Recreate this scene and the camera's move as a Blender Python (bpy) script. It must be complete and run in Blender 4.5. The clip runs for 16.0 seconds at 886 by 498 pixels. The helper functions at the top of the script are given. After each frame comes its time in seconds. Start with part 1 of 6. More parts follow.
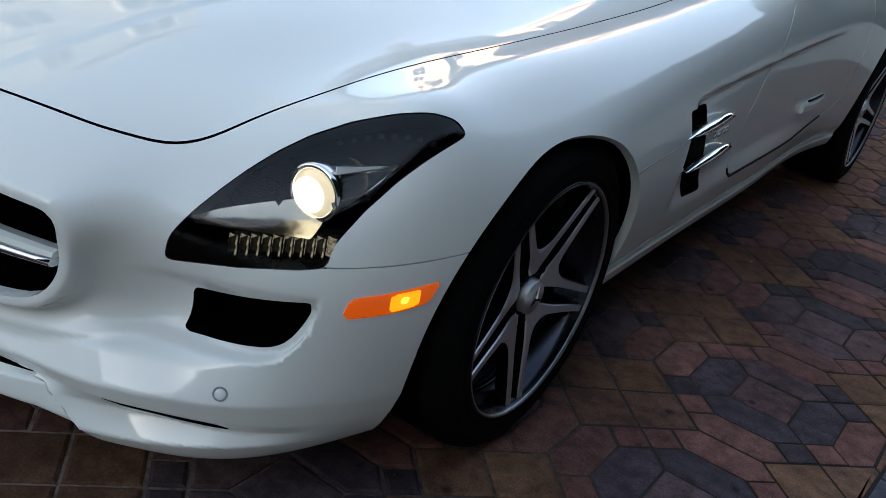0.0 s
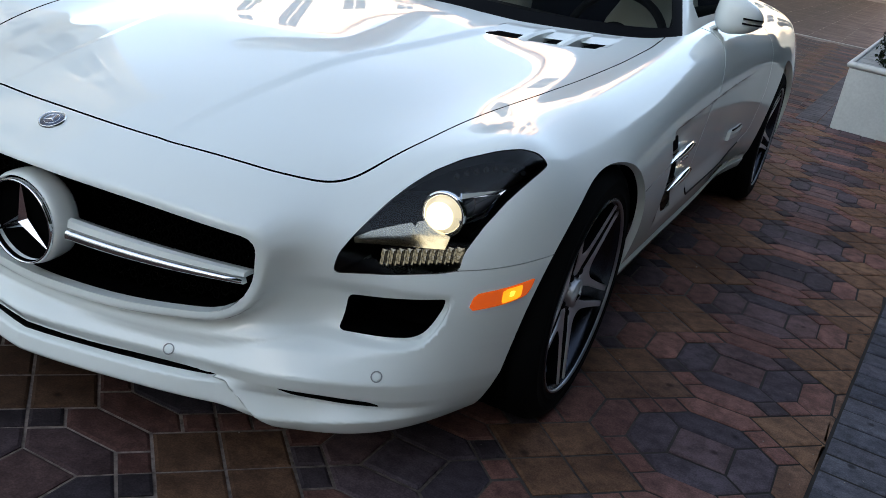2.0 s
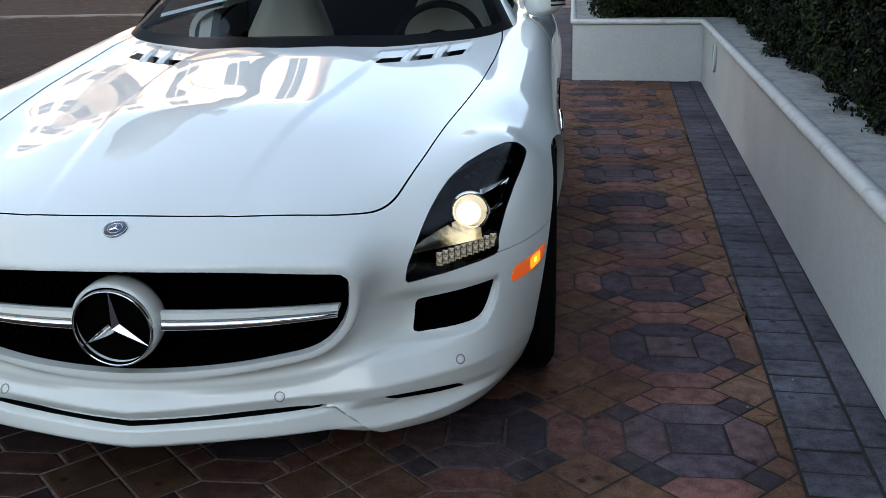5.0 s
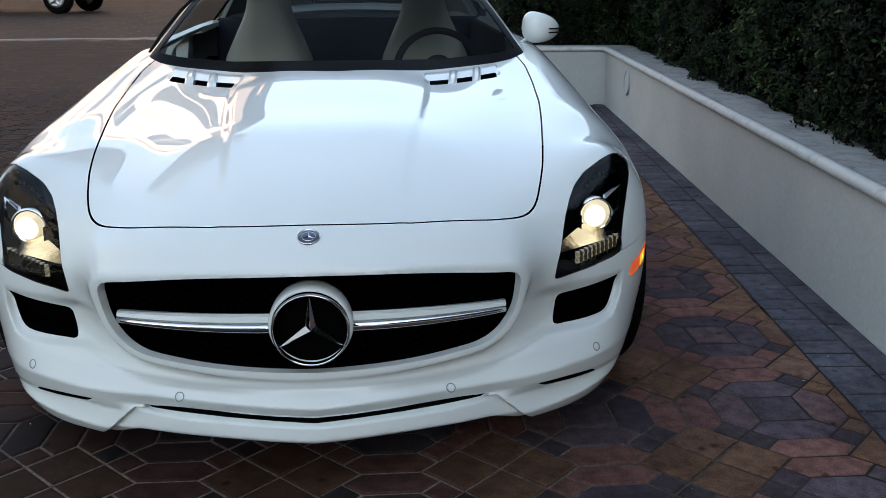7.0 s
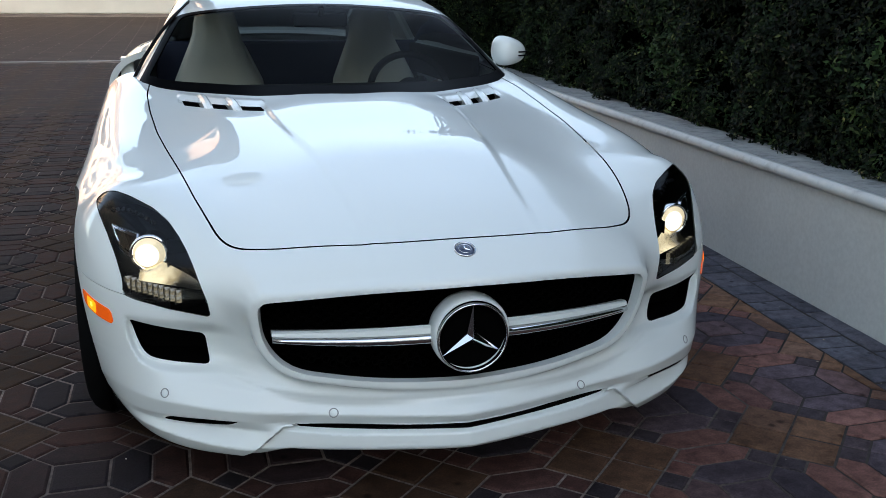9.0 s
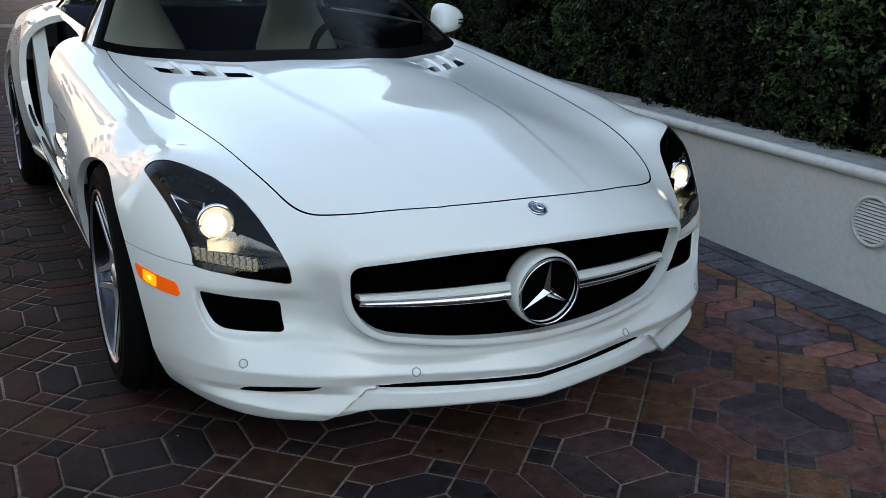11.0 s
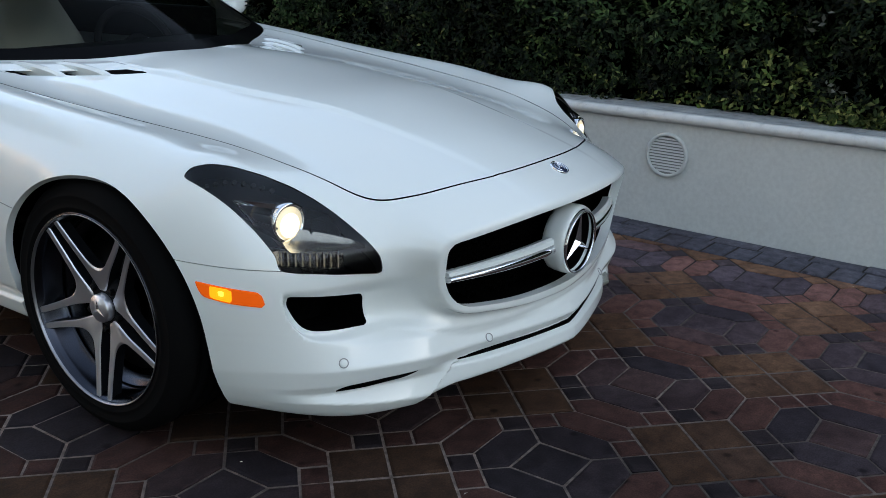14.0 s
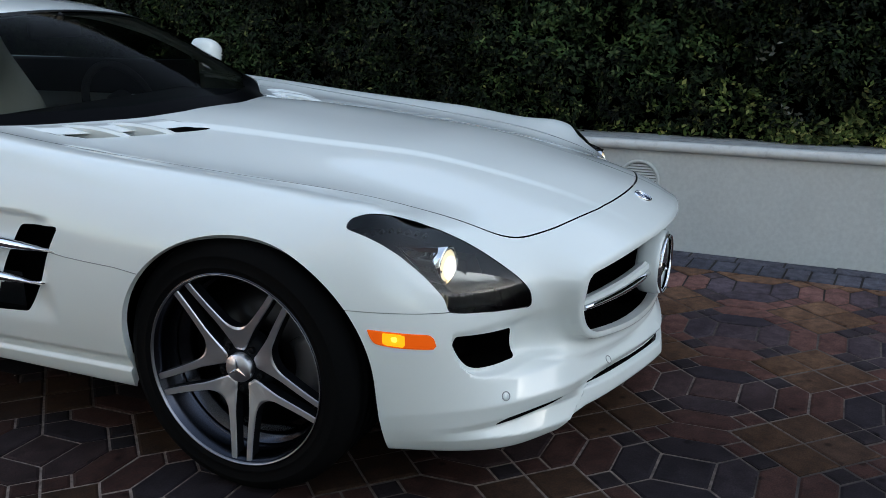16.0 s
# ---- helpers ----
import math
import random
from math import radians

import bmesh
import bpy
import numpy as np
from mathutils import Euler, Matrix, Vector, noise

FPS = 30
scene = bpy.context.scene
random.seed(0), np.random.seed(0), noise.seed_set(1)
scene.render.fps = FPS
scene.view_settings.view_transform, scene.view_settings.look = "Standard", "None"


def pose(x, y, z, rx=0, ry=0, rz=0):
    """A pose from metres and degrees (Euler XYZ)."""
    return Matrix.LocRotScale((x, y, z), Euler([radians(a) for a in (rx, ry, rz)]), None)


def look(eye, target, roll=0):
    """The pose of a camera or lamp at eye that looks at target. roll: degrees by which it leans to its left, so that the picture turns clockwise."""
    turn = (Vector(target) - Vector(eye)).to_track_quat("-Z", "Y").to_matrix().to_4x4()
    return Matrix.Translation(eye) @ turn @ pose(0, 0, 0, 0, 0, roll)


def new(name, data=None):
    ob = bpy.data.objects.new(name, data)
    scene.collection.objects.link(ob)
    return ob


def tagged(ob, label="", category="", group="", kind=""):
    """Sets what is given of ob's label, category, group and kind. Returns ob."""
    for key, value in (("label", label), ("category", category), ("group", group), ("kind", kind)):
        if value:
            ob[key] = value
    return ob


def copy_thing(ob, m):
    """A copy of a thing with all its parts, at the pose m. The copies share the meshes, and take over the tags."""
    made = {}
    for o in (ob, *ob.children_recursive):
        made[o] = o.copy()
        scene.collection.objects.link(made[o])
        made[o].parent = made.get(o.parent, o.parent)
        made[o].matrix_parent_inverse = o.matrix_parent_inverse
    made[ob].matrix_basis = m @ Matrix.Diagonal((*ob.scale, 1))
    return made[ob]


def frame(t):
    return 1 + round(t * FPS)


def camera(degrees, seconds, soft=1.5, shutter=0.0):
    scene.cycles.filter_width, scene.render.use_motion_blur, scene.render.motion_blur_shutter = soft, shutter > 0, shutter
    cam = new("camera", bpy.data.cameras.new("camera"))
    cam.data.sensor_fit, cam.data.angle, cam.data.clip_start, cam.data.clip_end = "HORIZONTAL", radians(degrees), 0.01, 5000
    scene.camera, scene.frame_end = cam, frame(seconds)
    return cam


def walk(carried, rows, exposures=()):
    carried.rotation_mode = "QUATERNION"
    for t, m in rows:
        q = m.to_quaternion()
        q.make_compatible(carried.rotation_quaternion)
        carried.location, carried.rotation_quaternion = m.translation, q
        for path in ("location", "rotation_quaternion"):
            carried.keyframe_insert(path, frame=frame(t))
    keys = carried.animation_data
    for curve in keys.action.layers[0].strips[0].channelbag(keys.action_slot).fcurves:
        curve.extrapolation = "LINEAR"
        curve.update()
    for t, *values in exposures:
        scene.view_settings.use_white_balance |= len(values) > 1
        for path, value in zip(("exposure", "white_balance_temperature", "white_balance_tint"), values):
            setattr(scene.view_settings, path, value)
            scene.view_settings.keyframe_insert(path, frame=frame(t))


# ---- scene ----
cam = camera(50.7, 16.0, soft=0.8)
PATH = [
    (0, (1.515, -1.459, 1.115), (0.595, 0.105, 0.274), 11.5),
    (0.5, (1.533, -1.603, 1.13), (0.571, -0.04, 0.335), 10.6),
    (1, (1.499, -1.724, 1.126), (0.503, -0.184, 0.33), 9.2),
    (1.5, (1.455, -1.848, 1.142), (0.566, -0.213, 0.41), 10.4),
    (2, (1.369, -2.025, 1.146), (0.641, -0.301, 0.439), 10.7),
    (2.5, (1.321, -2.171, 1.155), (0.661, -0.411, 0.471), 11.2),
    (3, (1.272, -2.326, 1.162), (0.658, -0.554, 0.467), 10.8),
    (3.5, (1.201, -2.417, 1.163), (0.617, -0.625, 0.491), 6.6),
    (3.7, (1.168, -2.446, 1.167), (0.643, -0.63, 0.514), 4.9),
    (5.8, (0.628, -2.555, 1.158), (0.537, -0.658, 0.53), -1.3),
    (6, (0.56, -2.587, 1.167), (0.502, -0.689, 0.54), -1.0),
    (6.5, (0.343, -2.694, 1.171), (0.419, -0.799, 0.536), -0.7),
    (7, (0.165, -2.739, 1.181), (0.289, -0.829, 0.602), -0.3),
    (7.5, (-0.048, -2.758, 1.177), (0.167, -0.851, 0.616), -1.3),
    (8, (-0.239, -2.76, 1.182), (0.063, -0.869, 0.607), -0.5),
    (8.5, (-0.464, -2.772, 1.192), (0.013, -0.906, 0.655), -0.4),
    (9, (-0.616, -2.738, 1.189), (-0.086, -0.885, 0.656), 0.4),
    (9.2, (-0.655, -2.721, 1.18), (-0.118, -0.869, 0.65), 0.6),
    (11.3, (-1.324, -2.516, 1.175), (-0.329, -0.886, 0.583), 1.5),
    (11.5, (-1.391, -2.463, 1.172), (-0.325, -0.876, 0.586), 1.2),
    (12, (-1.527, -2.358, 1.172), (-0.304, -0.887, 0.587), 0.6),
    (12.5, (-1.7, -2.253, 1.164), (-0.387, -0.865, 0.573), 1.3),
    (13, (-1.869, -2.142, 1.154), (-0.478, -0.84, 0.544), 0.5),
    (13.5, (-1.997, -2.005, 1.146), (-0.498, -0.826, 0.542), 1.4),
    (14, (-2.134, -1.871, 1.153), (-0.565, -0.791, 0.544), 0.7),
    (14.5, (-2.306, -1.739, 1.172), (-0.63, -0.808, 0.603), 0.4),
    (15, (-2.421, -1.604, 1.182), (-0.698, -0.734, 0.659), 1.5),
    (15.5, (-2.488, -1.416, 1.172), (-0.733, -0.618, 0.638), 0.0),
    (16, (-2.569, -1.284, 1.182), (-0.805, -0.507, 0.647), -0.8),
]
walk(cam, [(t, look(eye, target, roll)) for t, eye, target, roll in PATH], [(0, 1.98, 6050, 8), (3.5, 2.06, 6050, 8), (7, 1.9, 6050, 8), (12.5, 1.92, 6050, 8), (16, 1.97, 6050, 8)])

# ---- daylight: open shade under a bright sky, the low sun held off by an added, unseen wing behind the camera ----
world = bpy.data.worlds.new("world")
scene.world = world
world.use_nodes = True
wn = world.node_tree.nodes
sky = wn.new("ShaderNodeTexSky")
sky.sky_type, sky.sun_disc = "NISHITA", False
sky.sun_elevation, sky.sun_rotation, sky.air_density, sky.dust_density, sky.ozone_density = radians(12), radians(168), 1.0, 1.4, 1.4
wn["Background"].inputs["Strength"].default_value = 0.15
haze = wn.new("ShaderNodeHueSaturation")
haze.inputs["Saturation"].default_value = 0.6
world.node_tree.links.new(sky.outputs[0], haze.inputs["Color"])
world.node_tree.links.new(haze.outputs[0], wn["Background"].inputs["Color"])
sun = new("sun", bpy.data.lights.new("sun", "SUN"))
sun.data.energy, sun.data.angle, sun.data.color = 3.0, radians(0.6), (1.0, 0.74, 0.50)
sun.matrix_world = look((2.0, -9.44, 2.05), (0, 0, 0))


# ---- materials ----
def material(name, base=(0.8, 0.8, 0.8), rough=0.5, metal=0.0, **more):
    m = bpy.data.materials.new(name)
    m.use_nodes = True
    b = m.node_tree.nodes["Principled BSDF"]
    b.inputs["Base Color"].default_value = (*base, 1)
    b.inputs["Roughness"].default_value, b.inputs["Metallic"].default_value = rough, metal
    for key, value in more.items():
        b.inputs[key.replace("_", " ")].default_value = value
    return m


def node(m, kind, **sockets):
    n = m.node_tree.nodes.new(kind)
    for key, value in sockets.items():
        n.inputs[key.replace("_", " ")].default_value = value
    return n


def wire(m, a, b):
    m.node_tree.links.new(a, b)


def shader(m):
    return m.node_tree.nodes["Principled BSDF"]


def ramp(m, fac, stops):
    n = m.node_tree.nodes.new("ShaderNodeValToRGB")
    e = n.color_ramp.elements
    while len(e) < len(stops):
        e.new(0.5)
    for k, (pos, col) in enumerate(stops):
        e[k].position, e[k].color = pos, (*col, 1)
    wire(m, fac, n.inputs[0])
    return n.outputs["Color"]


def mix(m, fac, a, b, kind="MIX"):
    n = m.node_tree.nodes.new("ShaderNodeMix")
    n.data_type, n.blend_type = "RGBA", kind
    for value, socket in ((fac, n.inputs[0]), (a, n.inputs[6]), (b, n.inputs[7])):
        if hasattr(value, "is_linked"):
            wire(m, value, socket)
        elif isinstance(value, tuple):
            socket.default_value = (*value, 1)
        else:
            socket.default_value = value
    return n.outputs[2]


def noise_of(m, scale, detail=4.0, rough=0.55, coords="Object"):
    c = m.node_tree.nodes.new("ShaderNodeTexCoord")
    n = node(m, "ShaderNodeTexNoise", Scale=scale, Detail=detail, Roughness=rough)
    wire(m, c.outputs[coords], n.inputs["Vector"])
    return n.outputs["Fac"]


def bump(m, height, strength=0.3, distance=0.01):
    n = node(m, "ShaderNodeBump", Strength=strength, Distance=distance)
    wire(m, height, n.inputs["Height"])
    wire(m, n.outputs[0], shader(m).inputs["Normal"])
    return n


PAINT = material("pearl_white_paint", (0.72, 0.76, 0.735), 0.42, Coat_Weight=1.0, Coat_Roughness=0.008, Coat_IOR=1.47, Specular_IOR_Level=0.3)
BLACK = material("black_plastic", (0.004, 0.004, 0.0045), 0.55, Specular_IOR_Level=0.08)
GLOSS_BLACK = material("gloss_black_plastic", (0.006, 0.006, 0.0065), 0.22)
# near-zero, sheenless black: plastic parts, and shade put into the openings' colour
VOID = material("black_plastic_and_shade", (0.002, 0.002, 0.002), 1.0, Specular_IOR_Level=0.0)
CHROME = material("chrome", (0.82, 0.83, 0.85), 0.08, 1.0)
RUBBER = material("tyre_rubber", (0.0038, 0.0038, 0.0039), 0.8, Specular_IOR_Level=0.04)
RIM = material("machined_alloy", (0.66, 0.66, 0.69), 0.40, 1.0)
RIM_LIP = material("satin_rim_lip", (0.30, 0.30, 0.32), 0.38, 1.0)
RIM_DARK = material("dark_titanium_paint", (0.006, 0.0065, 0.008), 0.5, 0.0, Specular_IOR_Level=0.08)
AMBER = material("amber_lens", (0.62, 0.085, 0.006), 0.12, Emission_Color=(1.0, 0.13, 0.0, 1), Emission_Strength=0.10)
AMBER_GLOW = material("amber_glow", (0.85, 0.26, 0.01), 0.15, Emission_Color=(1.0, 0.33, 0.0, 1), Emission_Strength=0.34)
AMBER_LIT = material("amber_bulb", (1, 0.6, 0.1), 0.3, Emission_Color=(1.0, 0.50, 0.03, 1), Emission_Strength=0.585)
LAMP_LIT = material("lit_projector", (0.6, 0.52, 0.36), 0.1, Emission_Color=(1.0, 0.80, 0.48, 1), Emission_Strength=0.16)
LAMP_HOT = material("lit_projector_core", (0.9, 0.85, 0.7), 0.1, Emission_Color=(1.0, 0.90, 0.68, 1), Emission_Strength=0.58)
STUCCO = material("white_stucco", (0.70, 0.71, 0.69), 0.9)


def clear(name, tint, gloss=1.5, rough=0.02):
    """Thin clear glass: what lies behind shows tinted, the surface mirrors by Fresnel."""
    m = bpy.data.materials.new(name)
    m.use_nodes = True
    nt = m.node_tree
    nt.nodes.remove(nt.nodes["Principled BSDF"])
    see, gl, mx = nt.nodes.new("ShaderNodeBsdfTransparent"), nt.nodes.new("ShaderNodeBsdfGlossy"), nt.nodes.new("ShaderNodeMixShader")
    fr = nt.nodes.new("ShaderNodeFresnel")
    fr.inputs["IOR"].default_value = gloss
    see.inputs["Color"].default_value, gl.inputs["Roughness"].default_value = (*tint, 1), rough
    wire(m, fr.outputs[0], mx.inputs[0])
    wire(m, see.outputs[0], mx.inputs[1])
    wire(m, gl.outputs[0], mx.inputs[2])
    wire(m, mx.outputs[0], nt.nodes["Material Output"].inputs["Surface"])
    return m


LENS = clear("headlight_lens", (0.93, 0.95, 0.97), 1.45, 0.012)
GLASS = clear("windshield_glass", (0.43, 0.46, 0.455), 1.065)
CLEAR_GLASS = clear("rear_window_glass", (0.86, 0.90, 0.90), 1.1)
BAND = material("black_glass_band", (0.002, 0.002, 0.0024), 0.3, Specular_IOR_Level=0.02)


# ---- building helpers ----
def thing(name, label, category, place=None, group="", kind=""):
    ob = new(name)
    ob.empty_display_size = 0.1
    if place is not None:
        ob.matrix_world = place
    return tagged(ob, label, category, group, kind)


def part(name, bm, mat, parent=None, label="", smooth=True, place=None):
    """Links a bmesh, or points and faces, as one mesh object under a thing or a part."""
    me = bpy.data.meshes.new(name)
    if isinstance(bm, bmesh.types.BMesh):
        bm.to_mesh(me)
        bm.free()
    else:
        me.from_pydata([tuple(p) for p in bm[0]], [], [tuple(q) for q in bm[1]])
    me.polygons.foreach_set("use_smooth", [smooth] * len(me.polygons))
    for m in mat if isinstance(mat, (list, tuple)) else [mat]:
        me.materials.append(m)
    ob = new(name, me)
    if parent is not None:
        ob.parent = parent
    if place is not None:
        ob.matrix_basis = place
    if label:
        ob["label"] = label
    return ob


def panel(name, m, mat, parent=None, label=""):
    """Links a cut piece of skin, with the skin's own normals."""
    p, n, t = m
    me = bpy.data.meshes.new(name)
    corner = n[t.ravel()]
    _, first, weld = np.unique(np.round(p, 6), axis=0, return_index=True, return_inverse=True)
    p, t = p[first], weld.reshape(-1)[t]
    ok = (t[:, 0] != t[:, 1]) & (t[:, 1] != t[:, 2]) & (t[:, 2] != t[:, 0])
    corner, t = corner.reshape(-1, 3, 3)[ok].reshape(-1, 3), t[ok]
    me.vertices.add(len(p))
    me.vertices.foreach_set("co", p.astype(np.float32).ravel())
    me.loops.add(3 * len(t))
    me.loops.foreach_set("vertex_index", t.astype(np.int32).ravel())
    me.polygons.add(len(t))
    me.polygons.foreach_set("loop_start", np.arange(0, 3 * len(t), 3, dtype=np.int32))
    me.update(calc_edges=True)
    me.polygons.foreach_set("use_smooth", [True] * len(t))
    me.normals_split_custom_set(corner.astype(np.float32))
    me.materials.append(mat)
    me.update()
    ob = new(name, me)
    if parent is not None:
        ob.parent = parent
    if label:
        ob["label"] = label
    return ob


def box(bm, lo, hi, bevel=0.0, segments=2):
    r = bmesh.ops.create_cube(bm, size=1)
    c, s = (Vector(lo) + Vector(hi)) / 2, Vector(hi) - Vector(lo)
    for v in r["verts"]:
        v.co = Vector((v.co.x * s.x, v.co.y * s.y, v.co.z * s.z)) + c
    if bevel:
        edges = list({e for v in r["verts"] for e in v.link_edges})
        bmesh.ops.bevel(bm, geom=edges, offset=bevel, segments=segments, affect="EDGES", profile=0.5)
    return bm


def boxed(lo, hi, bevel=0.0, segments=2):
    return box(bmesh.new(), lo, hi, bevel, segments)


def lathe(profile, n=64, axis="x"):
    """Turns a profile of (along, radius) round an axis."""
    pts, faces = [], []
    for a, r in profile:
        for k in range(n):
            c, s = math.cos(2 * math.pi * k / n), math.sin(2 * math.pi * k / n)
            pts.append({"x": (a, r * c, r * s), "y": (r * c, a, r * s), "z": (r * c, r * s, a)}[axis])
    for i in range(len(profile) - 1):
        for k in range(n):
            j = (k + 1) % n
            faces.append((i * n + k, i * n + j, (i + 1) * n + j, (i + 1) * n + k))
    return pts, faces


def sweep(path, section, closed=False):
    """Carries a closed cross-section of (side, up) offsets along a path; returns points and faces."""
    path = [Vector(p) for p in path]
    pts, faces, k = [], [], len(section)
    for i, p in enumerate(path):
        a, b = path[i - 1] if i or closed else p, path[(i + 1) % len(path)] if i < len(path) - 1 or closed else p
        d = (b - a).normalized()
        side = d.cross(Vector((0, 0, 1)))
        side = side.normalized() if side.length > 1e-4 else Vector((1, 0, 0))
        up = side.cross(d).normalized()
        pts += [p + side * u + up * v for u, v in section]
    m = len(path)
    for i in range(m if closed else m - 1):
        j = (i + 1) % m
        faces += [(i * k + q, i * k + (q + 1) % k, j * k + (q + 1) % k, j * k + q) for q in range(k)]
    if not closed:
        faces += [tuple(range(k))[::-1], tuple((m - 1) * k + q for q in range(k))]
    return pts, faces


def tube(path, r, n=8, closed=False):
    return sweep(path, [(r * math.cos(2 * math.pi * q / n), r * math.sin(2 * math.pi * q / n)) for q in range(n)], closed)


def prism(outline, lo, hi, axes="xzy"):
    """An outline of (u, v) carried from lo to hi along the third of the axes."""
    at = {c: i for i, c in enumerate(axes)}
    pts = []
    for w in (lo, hi):
        for u, v in outline:
            c = (u, v, w)
            pts.append((c[at["x"]], c[at["y"]], c[at["z"]]))
    n = len(outline)
    faces = [(i, (i + 1) % n, n + (i + 1) % n, n + i) for i in range(n)] + [tuple(range(n))[::-1], tuple(range(n, 2 * n))]
    return pts, faces


def joined(*pieces):
    pts, faces = [], []
    for p, f in pieces:
        faces += [tuple(i + len(pts) for i in q) for q in f]
        pts += [tuple(c) for c in p]
    return pts, faces


# ---- the car's outer skin as one smooth implicit solid (x to its left, y to its tail, z up; front axle at y = 0) ----
class Spline2:
    """A smooth sheet over a small table of knots: natural cubic both ways, sampled finely, read by bilinear lookup."""

    def __init__(self, us, vs, table, n=240, even_u=False):
        us, vs, table = np.array(us, float), np.array(vs, float), np.array(table, float)
        if even_u:
            us, table = np.r_[-us[:0:-1], us], np.concatenate([table[:0:-1], table])
        self.u0, self.u1, self.v0, self.v1, self.n = us[0], us[-1], vs[0], vs[-1], n
        fu, fv = np.linspace(us[0], us[-1], n), np.linspace(vs[0], vs[-1], n)
        rows = spline1(us, table, fu)
        self.t = spline1(vs, rows.T, fv).T

    def __call__(self, u, v):
        n = self.n - 1
        a = np.clip((u - self.u0) / (self.u1 - self.u0), 0, 1) * n
        b = np.clip((v - self.v0) / (self.v1 - self.v0), 0, 1) * n
        i, j = np.minimum(a.astype(int), n - 1), np.minimum(b.astype(int), n - 1)
        a, b = a - i, b - j
        t = self.t
        return (t[i, j] * (1 - a) + t[i + 1, j] * a) * (1 - b) + (t[i, j + 1] * (1 - a) + t[i + 1, j + 1] * a) * b


def spline1(xs, ys, q):
    """A natural cubic spline through (xs, ys), read at q. ys may have more columns."""
    xs, ys, q = np.asarray(xs, float), np.asarray(ys, float), np.asarray(q, float)
    n, h = len(xs), np.diff(xs)
    a, rhs = np.eye(n), np.zeros(ys.shape)
    for i in range(1, n - 1):
        a[i, i - 1 : i + 2] = h[i - 1], 2 * (h[i - 1] + h[i]), h[i]
        rhs[i] = 6 * ((ys[i + 1] - ys[i]) / h[i] - (ys[i] - ys[i - 1]) / h[i - 1])
    m = np.linalg.solve(a, rhs)
    k = np.clip(np.searchsorted(xs, q) - 1, 0, n - 2)
    shape = (-1,) + (1,) * (ys.ndim - 1)
    hk, lo, hi = h[k].reshape(shape), (q - xs[k]).reshape(shape), (xs[k + 1] - q).reshape(shape)
    return m[k] * hi**3 / (6 * hk) + m[k + 1] * lo**3 / (6 * hk) + (ys[k] / hk - m[k] * hk / 6) * hi + (ys[k + 1] / hk - m[k + 1] * hk / 6) * lo


def smax(a, b, k):
    return 0.5 * (a + b + np.sqrt((a - b) ** 2 + k * k))


def step01(a, b, v):
    s = np.clip((v - a) / (b - a), 0, 1)
    return s * s * (3 - 2 * s)


def outline_distance(points, u, v):
    """Signed distance to a closed outline, negative inside."""
    p = np.array(points, float)
    q = np.roll(p, -1, 0)
    best, inside = np.full(u.shape, 1e9), np.zeros(u.shape, bool)
    for (ax, ay), (bx, by) in zip(p, q):
        ex, ey = bx - ax, by - ay
        s = np.clip(((u - ax) * ex + (v - ay) * ey) / (ex * ex + ey * ey + 1e-12), 0, 1)
        best = np.minimum(best, (u - ax - s * ex) ** 2 + (v - ay - s * ey) ** 2)
        if ay != by:
            inside ^= ((ay > v) != (by > v)) & (u < (v - ay) / (by - ay) * ex + ax)
    return np.where(inside, -1, 1) * np.sqrt(best)


def rounded(points, r=0.01, n=4):
    """A closed outline with its corners rounded off."""
    p, out = np.array(points, float), []
    rs = r if isinstance(r, (list, tuple)) else [r] * len(p)
    for i in range(len(p)):
        a, b, c = p[i - 1], p[i], p[(i + 1) % len(p)]
        la, lc = np.linalg.norm(a - b), np.linalg.norm(c - b)
        s, e = b + (a - b) * min(rs[i] / la, 0.49), b + (c - b) * min(rs[i] / lc, 0.49)
        for k in range(n + 1):
            t = k / n
            out.append((1 - t) ** 2 * s + 2 * t * (1 - t) * b + t * t * e)
    return np.array(out)


# Heights of the upper skin: rows from nose to cowl, then to the tail; columns from the middle out.
DECK_X = [0, 0.20, 0.33, 0.52, 0.68, 0.78, 0.88, 0.97]
DECK_Y = [-0.90, -0.767, -0.64, -0.50, -0.35, -0.20, 0.0, 0.30, 0.60, 0.95]
DECK = [
    [0.535, 0.525, 0.510, 0.460, 0.400, 0.360, 0.300, 0.240],
    [0.618, 0.606, 0.587, 0.520, 0.440, 0.380, 0.320, 0.260],
    [0.666, 0.652, 0.636, 0.572, 0.475, 0.420, 0.360, 0.300],
    [0.700, 0.689, 0.672, 0.637, 0.595, 0.535, 0.460, 0.380],
    [0.730, 0.722, 0.708, 0.676, 0.692, 0.692, 0.600, 0.470],
    [0.757, 0.750, 0.735, 0.703, 0.718, 0.718, 0.645, 0.540],
    [0.775, 0.770, 0.757, 0.730, 0.737, 0.743, 0.685, 0.600],
    [0.806, 0.801, 0.786, 0.763, 0.764, 0.774, 0.725, 0.640],
    [0.836, 0.830, 0.812, 0.793, 0.792, 0.802, 0.762, 0.680],
    [0.858, 0.855, 0.845, 0.833, 0.833, 0.840, 0.800, 0.720],
]
REAR_Y = [1.45, 2.1, 2.7, 3.2, 3.6, 3.85]
